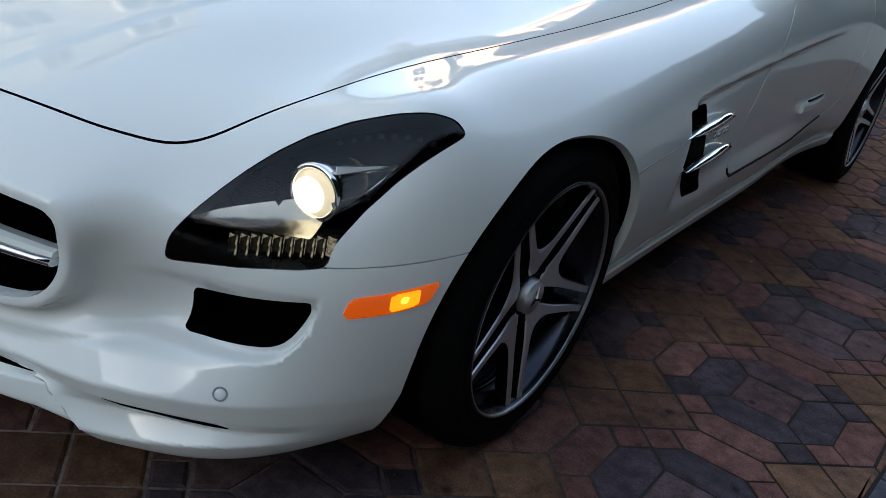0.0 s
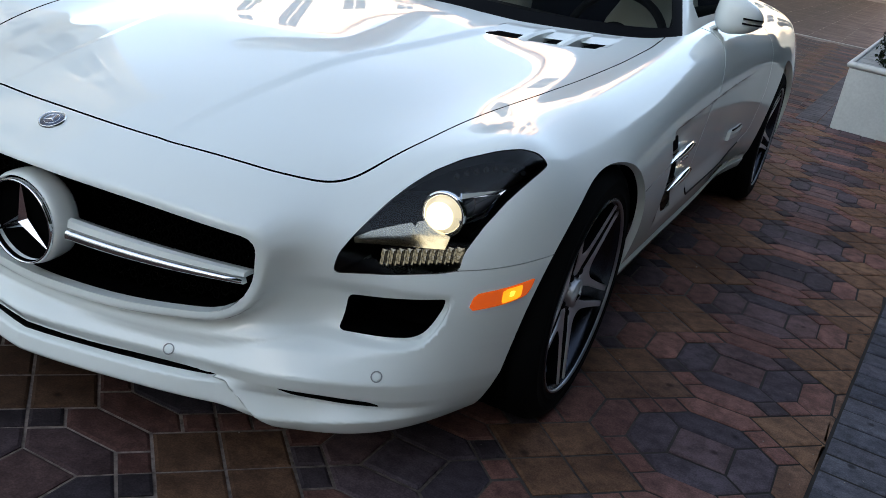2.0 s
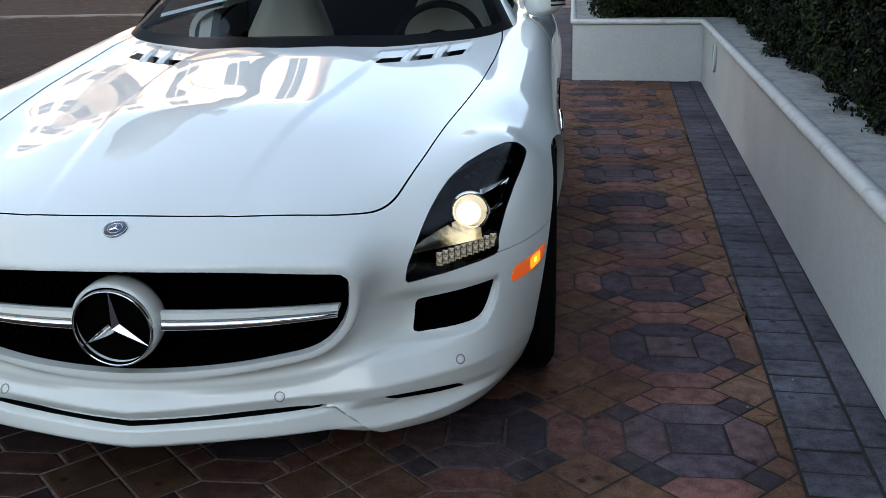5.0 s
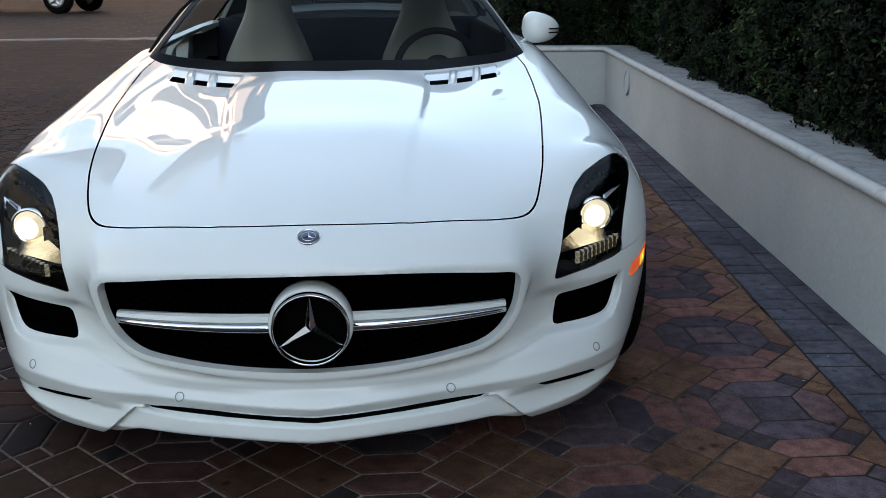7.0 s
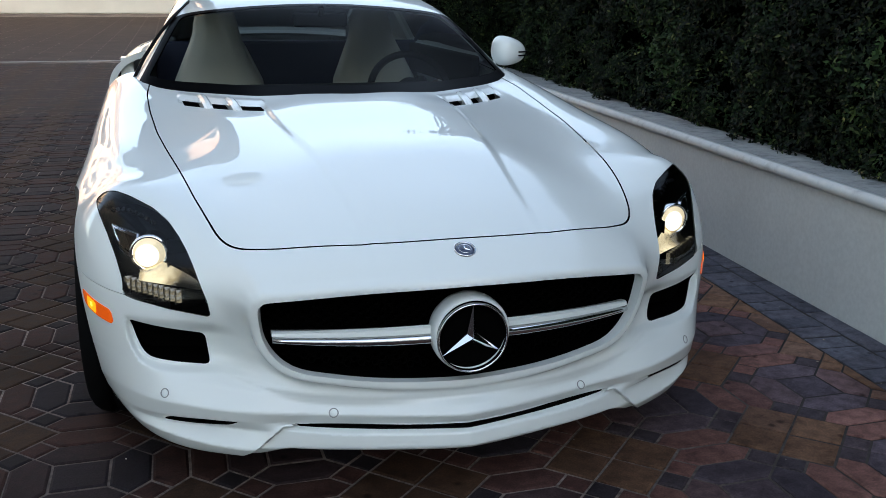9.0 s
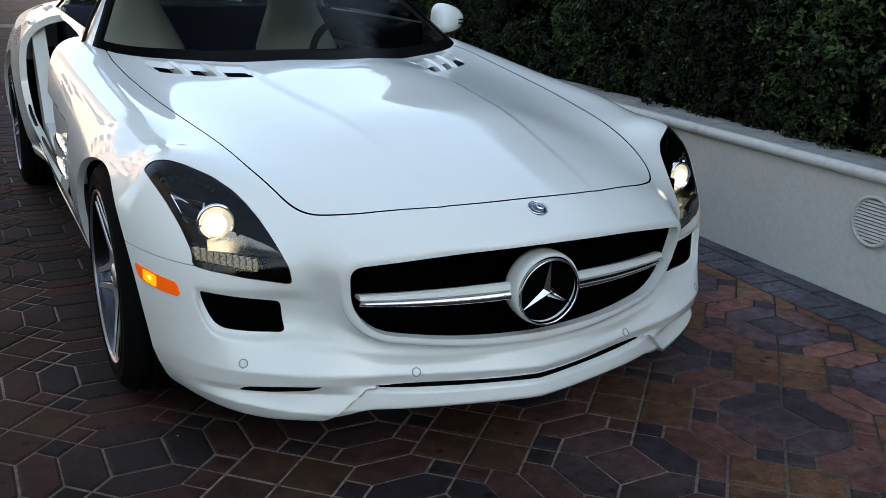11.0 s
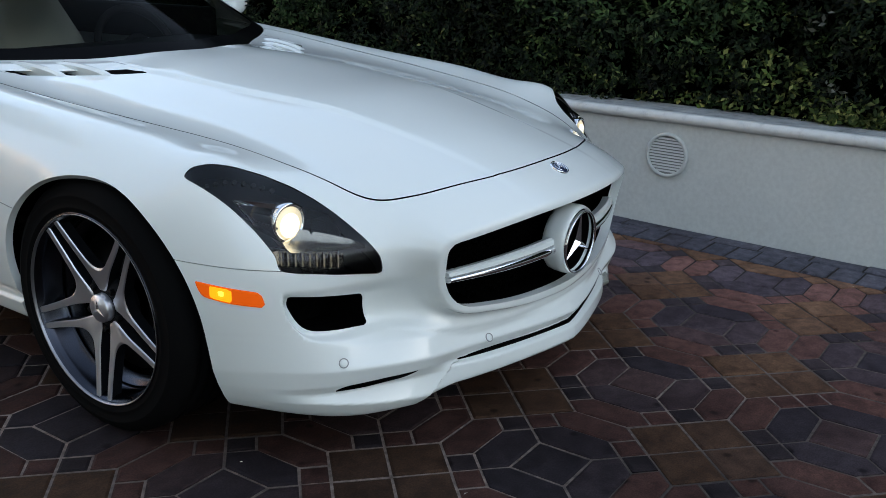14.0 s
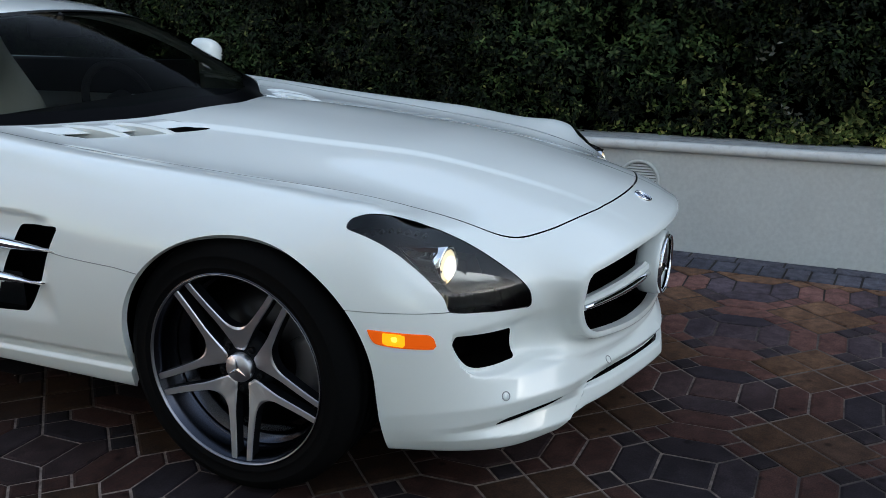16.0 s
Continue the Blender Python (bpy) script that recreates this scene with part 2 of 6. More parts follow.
REAR = [
    [0.890, 0.890, 0.885, 0.880, 0.880, 0.880, 0.845, 0.76],
    [0.930, 0.930, 0.925, 0.915, 0.905, 0.893, 0.845, 0.77],
    [0.980, 0.975, 0.965, 0.950, 0.930, 0.905, 0.845, 0.76],
    [0.950, 0.945, 0.940, 0.925, 0.905, 0.880, 0.820, 0.74],
    [0.900, 0.895, 0.890, 0.875, 0.855, 0.840, 0.800, 0.73],
    [0.850, 0.845, 0.840, 0.825, 0.800, 0.780, 0.740, 0.68],
]
# Distance of the skirt from the axle's middle: rows by the angle from straight ahead, columns by height.
RING_A = [0, 15, 28, 36, 44, 50, 57, 66, 78, 90]
RING_Z = [0.10, 0.15, 0.20, 0.26, 0.33, 0.41, 0.49, 0.58, 0.70]
RING = [
    [0.790, 0.800, 0.808, 0.808, 0.785, 0.800, 0.815, 0.820, 0.800],
    [0.800, 0.815, 0.820, 0.816, 0.790, 0.800, 0.815, 0.820, 0.800],
    [0.800, 0.820, 0.840, 0.838, 0.810, 0.820, 0.835, 0.835, 0.815],
    [0.800, 0.835, 0.870, 0.880, 0.825, 0.830, 0.850, 0.850, 0.830],
    [0.850, 0.885, 0.905, 0.912, 0.845, 0.848, 0.870, 0.870, 0.850],
    [0.880, 0.915, 0.927, 0.930, 0.905, 0.895, 0.897, 0.893, 0.870],
    [0.880, 0.910, 0.925, 0.932, 0.930, 0.930, 0.928, 0.918, 0.890],
    [0.860, 0.885, 0.905, 0.920, 0.932, 0.940, 0.940, 0.930, 0.905],
    [0.870, 0.890, 0.903, 0.917, 0.928, 0.936, 0.938, 0.932, 0.915],
    [0.880, 0.900, 0.912, 0.922, 0.932, 0.938, 0.938, 0.935, 0.920],
]
SIDE_Y = [0, 0.45, 0.9, 1.5, 2.1, 2.7, 3.2, 3.8]
SIDE_Z = [0.12, 0.22, 0.36, 0.52, 0.66, 0.80, 0.95]
SIDE = [
    [0.835, 0.868, 0.908, 0.930, 0.924, 0.90, 0.86],
    [0.832, 0.866, 0.906, 0.925, 0.915, 0.89, 0.85],
    [0.830, 0.864, 0.902, 0.916, 0.915, 0.89, 0.85],
    [0.830, 0.862, 0.898, 0.914, 0.918, 0.90, 0.85],
    [0.830, 0.862, 0.904, 0.926, 0.932, 0.92, 0.87],
    [0.900, 0.935, 0.958, 0.964, 0.945, 0.890, 0.82],
    [0.880, 0.915, 0.940, 0.947, 0.928, 0.875, 0.80],
    [0.800, 0.840, 0.870, 0.880, 0.875, 0.850, 0.80],
]


# Crease lines of the lower bumper, by the same angles: heights, then distances. From below: lower edge, slot's bottom and top, ridge, fold.
EDGE_Z = [
    [0.160, 0.158, 0.152, 0.147, 0.157, 0.170, 0.172, 0.170, 0.165, 0.160],
    [0.192, 0.192, 0.195, 0.192, 0.190, 0.192, 0.194, 0.190, 0.190, 0.190],
    [0.207, 0.207, 0.209, 0.222, 0.220, 0.215, 0.210, 0.205, 0.205, 0.205],
    [0.236, 0.237, 0.241, 0.249, 0.255, 0.255, 0.255, 0.245, 0.240, 0.240],
    [0.255, 0.258, 0.268, 0.2955, 0.300, 0.311, 0.318, 0.310, 0.300, 0.300],
    [0.268, 0.274, 0.283, 0.303, 0.326, 0.336, 0.336, 0.330, 0.330, 0.330],
]
EDGE_R = [
    [0.862, 0.846, 0.858, 0.871, 0.899, 0.919, 0.9145, 0.893, 0.894, 0.903],
    [0.856, 0.840, 0.852, 0.852, 0.873, 0.904, 0.919, 0.901, 0.900, 0.909],
    [0.816, 0.800, 0.824, 0.876, 0.905, 0.922, 0.9245, 0.907, 0.904, 0.913],
    [0.838, 0.821, 0.842, 0.884, 0.914, 0.930, 0.932, 0.919, 0.913, 0.920],
    [0.822, 0.807, 0.826, 0.856, 0.882, 0.914, 0.9305, 0.9285, 0.924, 0.929],
]


def sill_height(x, y):
    """The skin's lower edge: highest at the splitter's middle and along the sills."""
    x = np.abs(x)
    ahead = 0.145 - 0.030 * step01(0.40, 0.50, x) + 0.022 * step01(0.60, 0.82, x)
    return np.where(y < 0.2, ahead, 0.205 + 0.01 * step01(0.2, 0.9, y))


class Skin:
    def __init__(self):
        self.deck = Spline2(DECK_X, DECK_Y + REAR_Y, np.transpose(DECK + REAR), n=1600, even_u=True)
        self.ring = Spline2(RING_A, RING_Z, RING, n=800, even_u=True)
        self.side = Spline2(SIDE_Y, SIDE_Z, SIDE, n=800)
        self.fine = np.linspace(0, 180, 721)
        turn = np.minimum(self.fine, 90)
        self.edge_z = [spline1(RING_A, row, turn) for row in EDGE_Z]
        self.edge_r = [spline1(RING_A, row, turn) for row in EDGE_R]
        self.edge_r.append(self.ring(turn, self.edge_z[5]) - 0.004 * (1 - step01(30, 46, turn)))

    def top(self, x, y):
        x = np.abs(x)
        # the hood's raised middle, which runs out towards the nose
        dome = (0.0022 * step01(-0.84, -0.74, y) + 0.0055 * step01(-0.72, 0.1, y)) * (1 - step01(-0.008, 0.024, x - self.crease(y))) * (1 - step01(0.38, 0.66, y))
        # ramps behind the hood's air outlets
        g = y - (0.435 + 0.917 * (x - 0.322))
        lip = -0.003 * step01(0.02, 0.06, g) + 0.0075 * np.clip((g - 0.088) / 0.06, 0, 1)
        lip = lip * (1 - step01(0.145, 0.225, g)) * step01(0.316, 0.324, x) * (1 - step01(0.600, 0.608, x))
        return self.deck(x, y) + dome + lip

    @staticmethod
    def crease(y):
        return 0.205 + 0.11 * step01(-0.75, 0.55, y)

    def skirt(self, x, y, z):
        """Outside the plan outline: positive."""
        turn = np.degrees(np.arctan2(x, -y))
        reach = self.ring(turn, z)
        # below the fold the surface runs straight from crease to crease
        low = (z < 0.36) & (y < 0.05)
        if low.any():
            q, w = z[low], turn[low]
            zs, rs = [np.interp(w, self.fine, e) for e in self.edge_z], [np.interp(w, self.fine, e) for e in self.edge_r]
            out = np.zeros(q.shape)
            for shift in (-1, 0, 1):
                h = q + shift * np.where(q < 0.235, 0.0016, 0.003)
                r = rs[0] - 0.5 * np.maximum(zs[0] - h, 0)
                for k in range(5):
                    t = (h - zs[k]) / np.maximum(zs[k + 1] - zs[k], 1e-4)
                    r = np.where(t > 0, rs[k] + (rs[k + 1] - rs[k]) * np.clip(t, 0, 1), r)
                out += r / 3
            s = step01(-0.004, 0.016, q - zs[5])
            out = out * (1 - s) + self.ring(w, q) * s
            # the splitter lies behind the winglets, whose inner ends slant down and out
            side = x[low] - (0.41 + 1.07 * np.clip(0.215 - q, 0, 0.1))
            out = out - 0.018 * (1 - step01(-0.005, 0.005, side)) * step01(0.0, 0.004, 0.206 - q)
            reach = reach.copy()
            reach[low] = out
        # the flare round the brake intake
        near = (y < -0.3) & (z > 0.29) & (z < 0.45) & (x > 0.44)
        if near.any():
            d = outline_distance(FLARE, x[near], z[near])
            fade = (1 - step01(0.400, 0.446, z[near])) * step01(0.45, 0.575, x[near])
            reach[near] = reach[near] - 0.022 * step01(0.0, 0.013, -d) * fade
        ahead = np.hypot(x, y) - reach
        beside = x - self.side(y, z)
        # the long hollow behind the fender vent
        beside = beside + 0.016 * step01(0.50, 0.58, y) * (1 - step01(1.3, 2.0, y)) * step01(0.36, 0.44, z) * (1 - step01(0.642, 0.662, z - 0.05 * y + 0.03))
        # a sharp fold along the sill
        beside = beside + 0.011 * step01(0.312, 0.276, z) * step01(0.262, 0.272, z) * step01(0.10, 0.25, y) * (1 - step01(2.2, 2.4, y))
        s = step01(0.0, 0.2, y)
        return np.where(y <= 0, ahead, (1 - s) * (x - self.ring(np.full_like(x, 90.0), z)) + s * beside)

    def mouth(self, x, y, z):
        """The grille's surround, which stands out of the nose."""
        d = outline_distance(MOUTH, x, z)
        front = (-0.862 + 0.47 * x * x + 0.19 * np.abs(z - 0.56)) - y
        front = front + 0.28 * np.clip(0.021 - d, 0, 0.05)
        return smax(smax(d - 0.021, front, 0.007 + 0.018 * step01(0.44, 0.55, z)), y + 0.45, 0.02)

    def __call__(self, x, y, z):
        x = np.abs(x)
        f = smax(self.skirt(x, y, z), (z - self.top(x, y)) * 0.85, 0.045)
        near = y < -0.3
        if near.any():
            m = self.mouth(x[near], y[near], z[near])
            a = f[near]
            k = 0.026 + 0.055 * step01(0.40, 0.52, z[near])
            f[near] = np.minimum(a, m) - np.maximum(k - np.abs(a - m), 0) ** 2 / (4 * k)
        f = smax(f, y - (3.80 - 0.32 * (x / 0.95) ** 2.5 - 0.25 * (0.75 - z) ** 2), 0.10)
        floor = sill_height(x, y)
        return smax(f, floor - z, 0.012)


FLARE = rounded([(0.785, 0.50), (0.36, 0.52), (0.36, 0.318), (0.66, 0.315), (0.735, 0.323), (0.760, 0.365)], [0.006, 0.014, 0.014, 0.03, 0.03, 0.03])
MOUTH = rounded([(-0.475, 0.518), (-0.25, 0.549), (0, 0.558), (0.25, 0.549), (0.475, 0.518), (0.463, 0.412), (0.41, 0.346), (0.22, 0.321), (0, 0.313), (-0.22, 0.321), (-0.41, 0.346), (-0.463, 0.412)], [0.03, 0.1, 0.1, 0.1, 0.03, 0.04, 0.05, 0.08, 0.05, 0.08, 0.05, 0.04])


# ---- meshing of the skin, cutting it into panels ----
def net(f, xs, ys, zs):
    """A quad net over f = 0 on the half x >= 0 of a grid whose first x is negative; its first layer is laid into the plane x = 0."""
    nx, ny, nz = len(xs), len(ys), len(zs)
    v = np.empty((nx, ny, nz), np.float32)
    for i, x in enumerate(xs):
        yy, zz = np.meshgrid(ys, zs, indexing="ij")
        v[i] = f(np.full(yy.size, abs(x)), yy.ravel(), zz.ravel()).reshape(ny, nz)
    neg = v < 0
    corners = [(a, b, c) for a in (0, 1) for b in (0, 1) for c in (0, 1)]
    count = sum(neg[a : nx - 1 + a, b : ny - 1 + b, c : nz - 1 + c].astype(np.int8) for a, b, c in corners)
    ci, cj, ck = np.nonzero((count > 0) & (count < 8))
    index = np.full((nx - 1, ny - 1, nz - 1), -1)
    index[ci, cj, ck] = np.arange(len(ci))
    total, hits = np.zeros((len(ci), 3)), np.zeros(len(ci))
    for a in corners:
        for axis in range(3):
            if a[axis]:
                continue
            b = list(a)
            b[axis] = 1
            va, vb = v[ci + a[0], cj + a[1], ck + a[2]], v[ci + b[0], cj + b[1], ck + b[2]]
            cross = (va < 0) != (vb < 0)
            t = np.where(cross, va / np.where(cross, va - vb, 1), 0)[:, None]
            pa = np.stack([xs[ci + a[0]], ys[cj + a[1]], zs[ck + a[2]]], 1)
            pb = np.stack([xs[ci + b[0]], ys[cj + b[1]], zs[ck + b[2]]], 1)
            total += np.where(cross[:, None], pa + (pb - pa) * t, 0)
            hits += cross
    p = total / hits[:, None]
    p[ci == 0, 0] = 0
    quads = []
    for axis in range(3):
        b, c = (axis + 1) % 3, (axis + 2) % 3
        lo, hi = [slice(None)] * 3, [slice(None)] * 3
        lo[axis], hi[axis] = slice(0, -1), slice(1, None)
        e = np.stack(np.nonzero(neg[tuple(lo)] != neg[tuple(hi)]), 1)
        e = e[(e[:, b] > 0) & (e[:, c] > 0) & (e[:, b] < v.shape[b] - 1) & (e[:, c] < v.shape[c] - 1)]
        ring = []
        for db, dc in ((-1, -1), (0, -1), (0, 0), (-1, 0)):
            q = e.copy()
            q[:, b] += db
            q[:, c] += dc
            ring.append(index[q[:, 0], q[:, 1], q[:, 2]])
        ring = np.stack(ring, 1)
        flip = ~neg[tuple(e.T)]
        ring[flip] = ring[flip][:, ::-1]
        quads.append(ring)
    return p, np.concatenate(quads)


def slope(f, p, e=2e-3):
    g = np.empty_like(p)
    for i in range(3):
        q = np.zeros(3)
        q[i] = e
        g[:, i] = (f(*(p + q).T) - f(*(p - q).T)) / (2 * e)
    return g


def skin_mesh(f, xs, ys, zs, rounds=4):
    """Points, normals and triangles of the whole body, both halves."""
    p, quads = net(f, xs, ys, zs)
    middle = p[:, 0] == 0
    for _ in range(rounds):
        g = slope(f, p)
        g[middle, 0] = 0
        move = -(f(*p.T) / np.maximum((g**2).sum(1), 0.05))[:, None] * g
        p = p + np.clip(move, -0.01, 0.01)
    n = slope(f, p)
    n[middle, 0] = 0
    n /= np.linalg.norm(n, axis=1)[:, None]
    t = np.concatenate([quads[:, [0, 1, 2]], quads[:, [0, 2, 3]]])
    t = t[(t >= 0).all(1)]
    t = t[~middle[t].all(1)]
    other = np.arange(len(p)) + len(p)
    other[middle] = np.arange(len(p))[middle]
    p2, n2 = p * (-1, 1, 1), n * (-1, 1, 1)
    p, n, t = np.concatenate([p, p2]), np.concatenate([n, n2]), np.concatenate([t, other[t][:, ::-1]])
    face = np.cross(p[t[:, 1]] - p[t[:, 0]], p[t[:, 2]] - p[t[:, 0]])
    if (face * n[t[:, 0]]).sum() < 0:
        t = t[:, ::-1]
    return tidy((p, n, t))


def tidy(m):
    p, n, t = m
    used = np.zeros(len(p), bool)
    used[t.ravel()] = True
    new_index = np.cumsum(used) - 1
    return p[used], n[used], new_index[t]


def cut(m, d):
    """Splits a mesh along d = 0, d given at its points: the side below and the side above."""
    p, n, t = m
    d = np.where(np.abs(d) < 1e-7, 1e-7, d)
    below = d < 0
    k = below[t].sum(1)
    mixed = t[(k > 0) & (k < 3)]
    if not len(mixed):
        return tidy((p, n, t[k == 3])), tidy((p, n, t[k == 0]))
    alone = np.where((below[mixed].sum(1) == 1)[:, None], below[mixed], ~below[mixed])
    first = alone.argmax(1)
    r = np.arange(len(mixed))
    a, b, c = mixed[r, first], mixed[r, (first + 1) % 3], mixed[r, (first + 2) % 3]
    pairs = np.sort(np.concatenate([np.stack([a, b], 1), np.stack([a, c], 1)]), 1)
    edges, where = np.unique(pairs, axis=0, return_inverse=True)
    where = where.reshape(-1)
    s = (d[edges[:, 0]] / (d[edges[:, 0]] - d[edges[:, 1]]))[:, None]
    s = np.clip(s, 0.002, 0.998)
    p = np.concatenate([p, p[edges[:, 0]] * (1 - s) + p[edges[:, 1]] * s])
    nn = n[edges[:, 0]] * (1 - s) + n[edges[:, 1]] * s
    n = np.concatenate([n, nn / np.linalg.norm(nn, axis=1)[:, None]])
    ab, ac = where[: len(a)] + len(d), where[len(a) :] + len(d)
    tip = np.stack([a, ab, ac], 1)
    rest = np.concatenate([np.stack([ab, b, c], 1), np.stack([ab, c, ac], 1)])
    tip_below = below[a]
    rest_below = np.concatenate([~tip_below] * 2)
    low = np.concatenate([t[k == 3], tip[tip_below], rest[rest_below]])
    high = np.concatenate([t[k == 0], tip[~tip_below], rest[~rest_below]])
    return tidy((p, n, low)), tidy((p, n, high))


def rim(m, near, way, depth):
    """A band that folds the mesh's open edge inward along way, where near(points) holds: what gives a panel its thickness."""
    p, n, t = m
    e = np.concatenate([t[:, [0, 1]], t[:, [1, 2]], t[:, [2, 0]]])
    key, back, count = np.unique(np.sort(e, 1), axis=0, return_inverse=True, return_counts=True)
    e = e[count[back.reshape(-1)] == 1]
    ok = near(p)
    e = e[ok[e[:, 0]] & ok[e[:, 1]]]
    if not len(e):
        return m
    ids, local = np.unique(e, return_inverse=True)
    local = local.reshape(e.shape)
    w = -n[ids] if way is None else np.broadcast_to(np.array(way, float), (len(ids), 3)).copy()
    if way is not None:
        w[:, 0] *= np.where(p[ids, 0] < 0, -1, 1)
    a, b = p[ids], p[ids] + w * depth
    out = np.zeros((len(ids), 3))
    face = np.cross(p[e[:, 1]] - p[e[:, 0]], w[local[:, 0]])
    np.add.at(out, local[:, 0], face)
    np.add.at(out, local[:, 1], face)
    out = -out / np.maximum(np.linalg.norm(out, axis=1), 1e-9)[:, None]
    k = len(p)
    i, j = local[:, 0] + k, local[:, 1] + k
    i2, j2 = i + len(ids), j + len(ids)
    bands = np.concatenate([np.stack([j, i, i2], 1), np.stack([j, i2, j2], 1)])
    return np.concatenate([p, a, b]), np.concatenate([n, out, out]), np.concatenate([t, bands])


def half(m, left):
    p, n, t = m
    return tidy((p, n, t[(p[t][:, :, 0].mean(1) > 0) == left]))


# ---- the forecourt ----
def wall_x(y):
    """The planter wall's face, which runs a little askew of the car."""
    return 1.745 + 0.072 * y


def band_x(y):
    """The edge where the dark border of bricks meets the field of pavers."""
    return 1.490 + 0.072 * y


# worn sand joints: one sheet under all pavers, out to the horizon
SAND = material("joint_sand", (0.16, 0.125, 0.10), 0.95)
sand_big, sand_fine = noise_of(SAND, 0.9, 3), noise_of(SAND, 60, 4)
sand_at = SAND.node_tree.nodes.new("ShaderNodeSeparateXYZ")
wire(SAND, SAND.node_tree.nodes.new("ShaderNodeNewGeometry").outputs["Position"], sand_at.inputs[0])
# the sand in the joints is pale over the open forecourt, darker towards the planter
pale_x = node(SAND, "ShaderNodeMapRange")
for key, value in ((1, 1.3), (2, 0.2), (3, 0.0), (4, 1.0)):
    pale_x.inputs[key].default_value = value
wire(SAND, sand_at.outputs["X"], pale_x.inputs[0])
pale = mix(SAND, 1.0, ramp(SAND, sand_big, [(0.36, (0.16, 0.16, 0.16)), (0.60, (1.0, 1.0, 1.0))]), pale_x.outputs[0], "MULTIPLY")
sand_tone = ramp(SAND, sand_fine, [(0.3, (0.085, 0.064, 0.052)), (0.7, (0.27, 0.212, 0.182))])
wire(SAND, mix(SAND, pale, (0.016, 0.012, 0.010), sand_tone), shader(SAND).inputs["Base Color"])
ground = tagged(part("ground", ([(-300, -300, -0.0045), (300, -300, -0.0045), (300, 300, -0.0045), (-300, 300, -0.0045)], [(0, 1, 2, 3)]), SAND, smooth=False), "brown sanded bedding of the paved forecourt", "ground", kind="structure")


def paver_material(name, stops, island):
    """Tumbled concrete brick: each piece its own shade, speckled, stained by tyres and drips, with uneven light painted
    in across x.
    """
    m = material(name, stops[0][1], 0.8, Specular_IOR_Level=0.12)
    if island:
        source = m.node_tree.nodes.new("ShaderNodeNewGeometry").outputs["Random Per Island"]
    else:
        source = m.node_tree.nodes.new("ShaderNodeObjectInfo").outputs["Random"]
    base = ramp(m, source, stops)
    c = m.node_tree.nodes.new("ShaderNodeNewGeometry").outputs["Position"]

    def field(scale, detail):
        n = node(m, "ShaderNodeTexNoise", Scale=scale, Detail=detail, Roughness=0.6)
        wire(m, c, n.inputs["Vector"])
        return n.outputs["Fac"]

    fine, mid, wide = field(220, 3), field(24, 4), field(2.2, 3)
    col = mix(m, 0.55, base, ramp(m, fine, [(0.3, (0.25, 0.25, 0.25)), (0.7, (0.78, 0.78, 0.78))]), "OVERLAY")
    col = mix(m, 0.85, col, ramp(m, mid, [(0.32, (0.38, 0.36, 0.37)), (0.62, (1.0, 1.0, 1.0))]), "MULTIPLY")
    col = mix(m, 0.75, col, ramp(m, wide, [(0.36, (0.40, 0.37, 0.38)), (0.64, (1, 1, 1))]), "MULTIPLY")
    # uneven light is painted into the colour: dark at low x, lighter towards the planter
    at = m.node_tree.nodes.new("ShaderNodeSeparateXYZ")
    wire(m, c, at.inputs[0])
    shade_x = node(m, "ShaderNodeMapRange")
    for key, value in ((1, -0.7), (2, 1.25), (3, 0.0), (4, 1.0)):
        shade_x.inputs[key].default_value = value
    wire(m, at.outputs["X"], shade_x.inputs[0])
    col = mix(m, 1.0, col, ramp(m, shade_x.outputs[0], [(0.0, (0.42, 0.42, 0.42)), (0.36, (0.80, 0.78, 0.77)), (0.75, (1.50, 1.46, 1.45)), (1.0, (2.3, 2.25, 2.25))]), "MULTIPLY")
    drops = node(m, "ShaderNodeTexVoronoi", Scale=9.0)
    wire(m, c, drops.inputs["Vector"])
    col = mix(m, 1.0, col, ramp(m, drops.outputs["Distance"], [(0.05, (0.35, 0.33, 0.33)), (0.13, (1, 1, 1))]), "MULTIPLY")
    wire(m, col, shader(m).inputs["Base Color"])
    wire(m, ramp(m, mid, [(0.3, (0.70, 0.70, 0.70)), (0.7, (0.95, 0.95, 0.95))]), shader(m).inputs["Roughness"])
    bump(m, mid, 0.5, 0.004)
    return m


TAN = [(0.0, (0.0896, 0.0507, 0.0306)), (0.5, (0.1202, 0.0692, 0.0412)), (1.0, (0.1006, 0.0599, 0.0412))]
RED = [(0.0, (0.1006, 0.0523, 0.0423)), (0.5, (0.1333, 0.0689, 0.0565)), (1.0, (0.0940, 0.0510, 0.0449))]
SLATE = [(0.0, (0.0402, 0.0337, 0.0405)), (0.5, (0.0618, 0.0491, 0.0568)), (1.0, (0.0896, 0.0558, 0.0535))]
SMALL = [(0.0, (0.0384, 0.0318, 0.0356)), (0.49, (0.0501, 0.0380, 0.0414)), (0.51, (0.1231, 0.0622, 0.0499)), (1.0, (0.1052, 0.0541, 0.0456))]
PAVER_MATS = {}
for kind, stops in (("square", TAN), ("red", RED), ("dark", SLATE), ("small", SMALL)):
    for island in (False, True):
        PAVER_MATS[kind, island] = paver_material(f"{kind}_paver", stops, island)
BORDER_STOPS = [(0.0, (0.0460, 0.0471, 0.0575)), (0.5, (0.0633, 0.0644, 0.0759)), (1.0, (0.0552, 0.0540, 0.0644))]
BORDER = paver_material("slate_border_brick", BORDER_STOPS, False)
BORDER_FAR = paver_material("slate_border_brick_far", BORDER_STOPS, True)

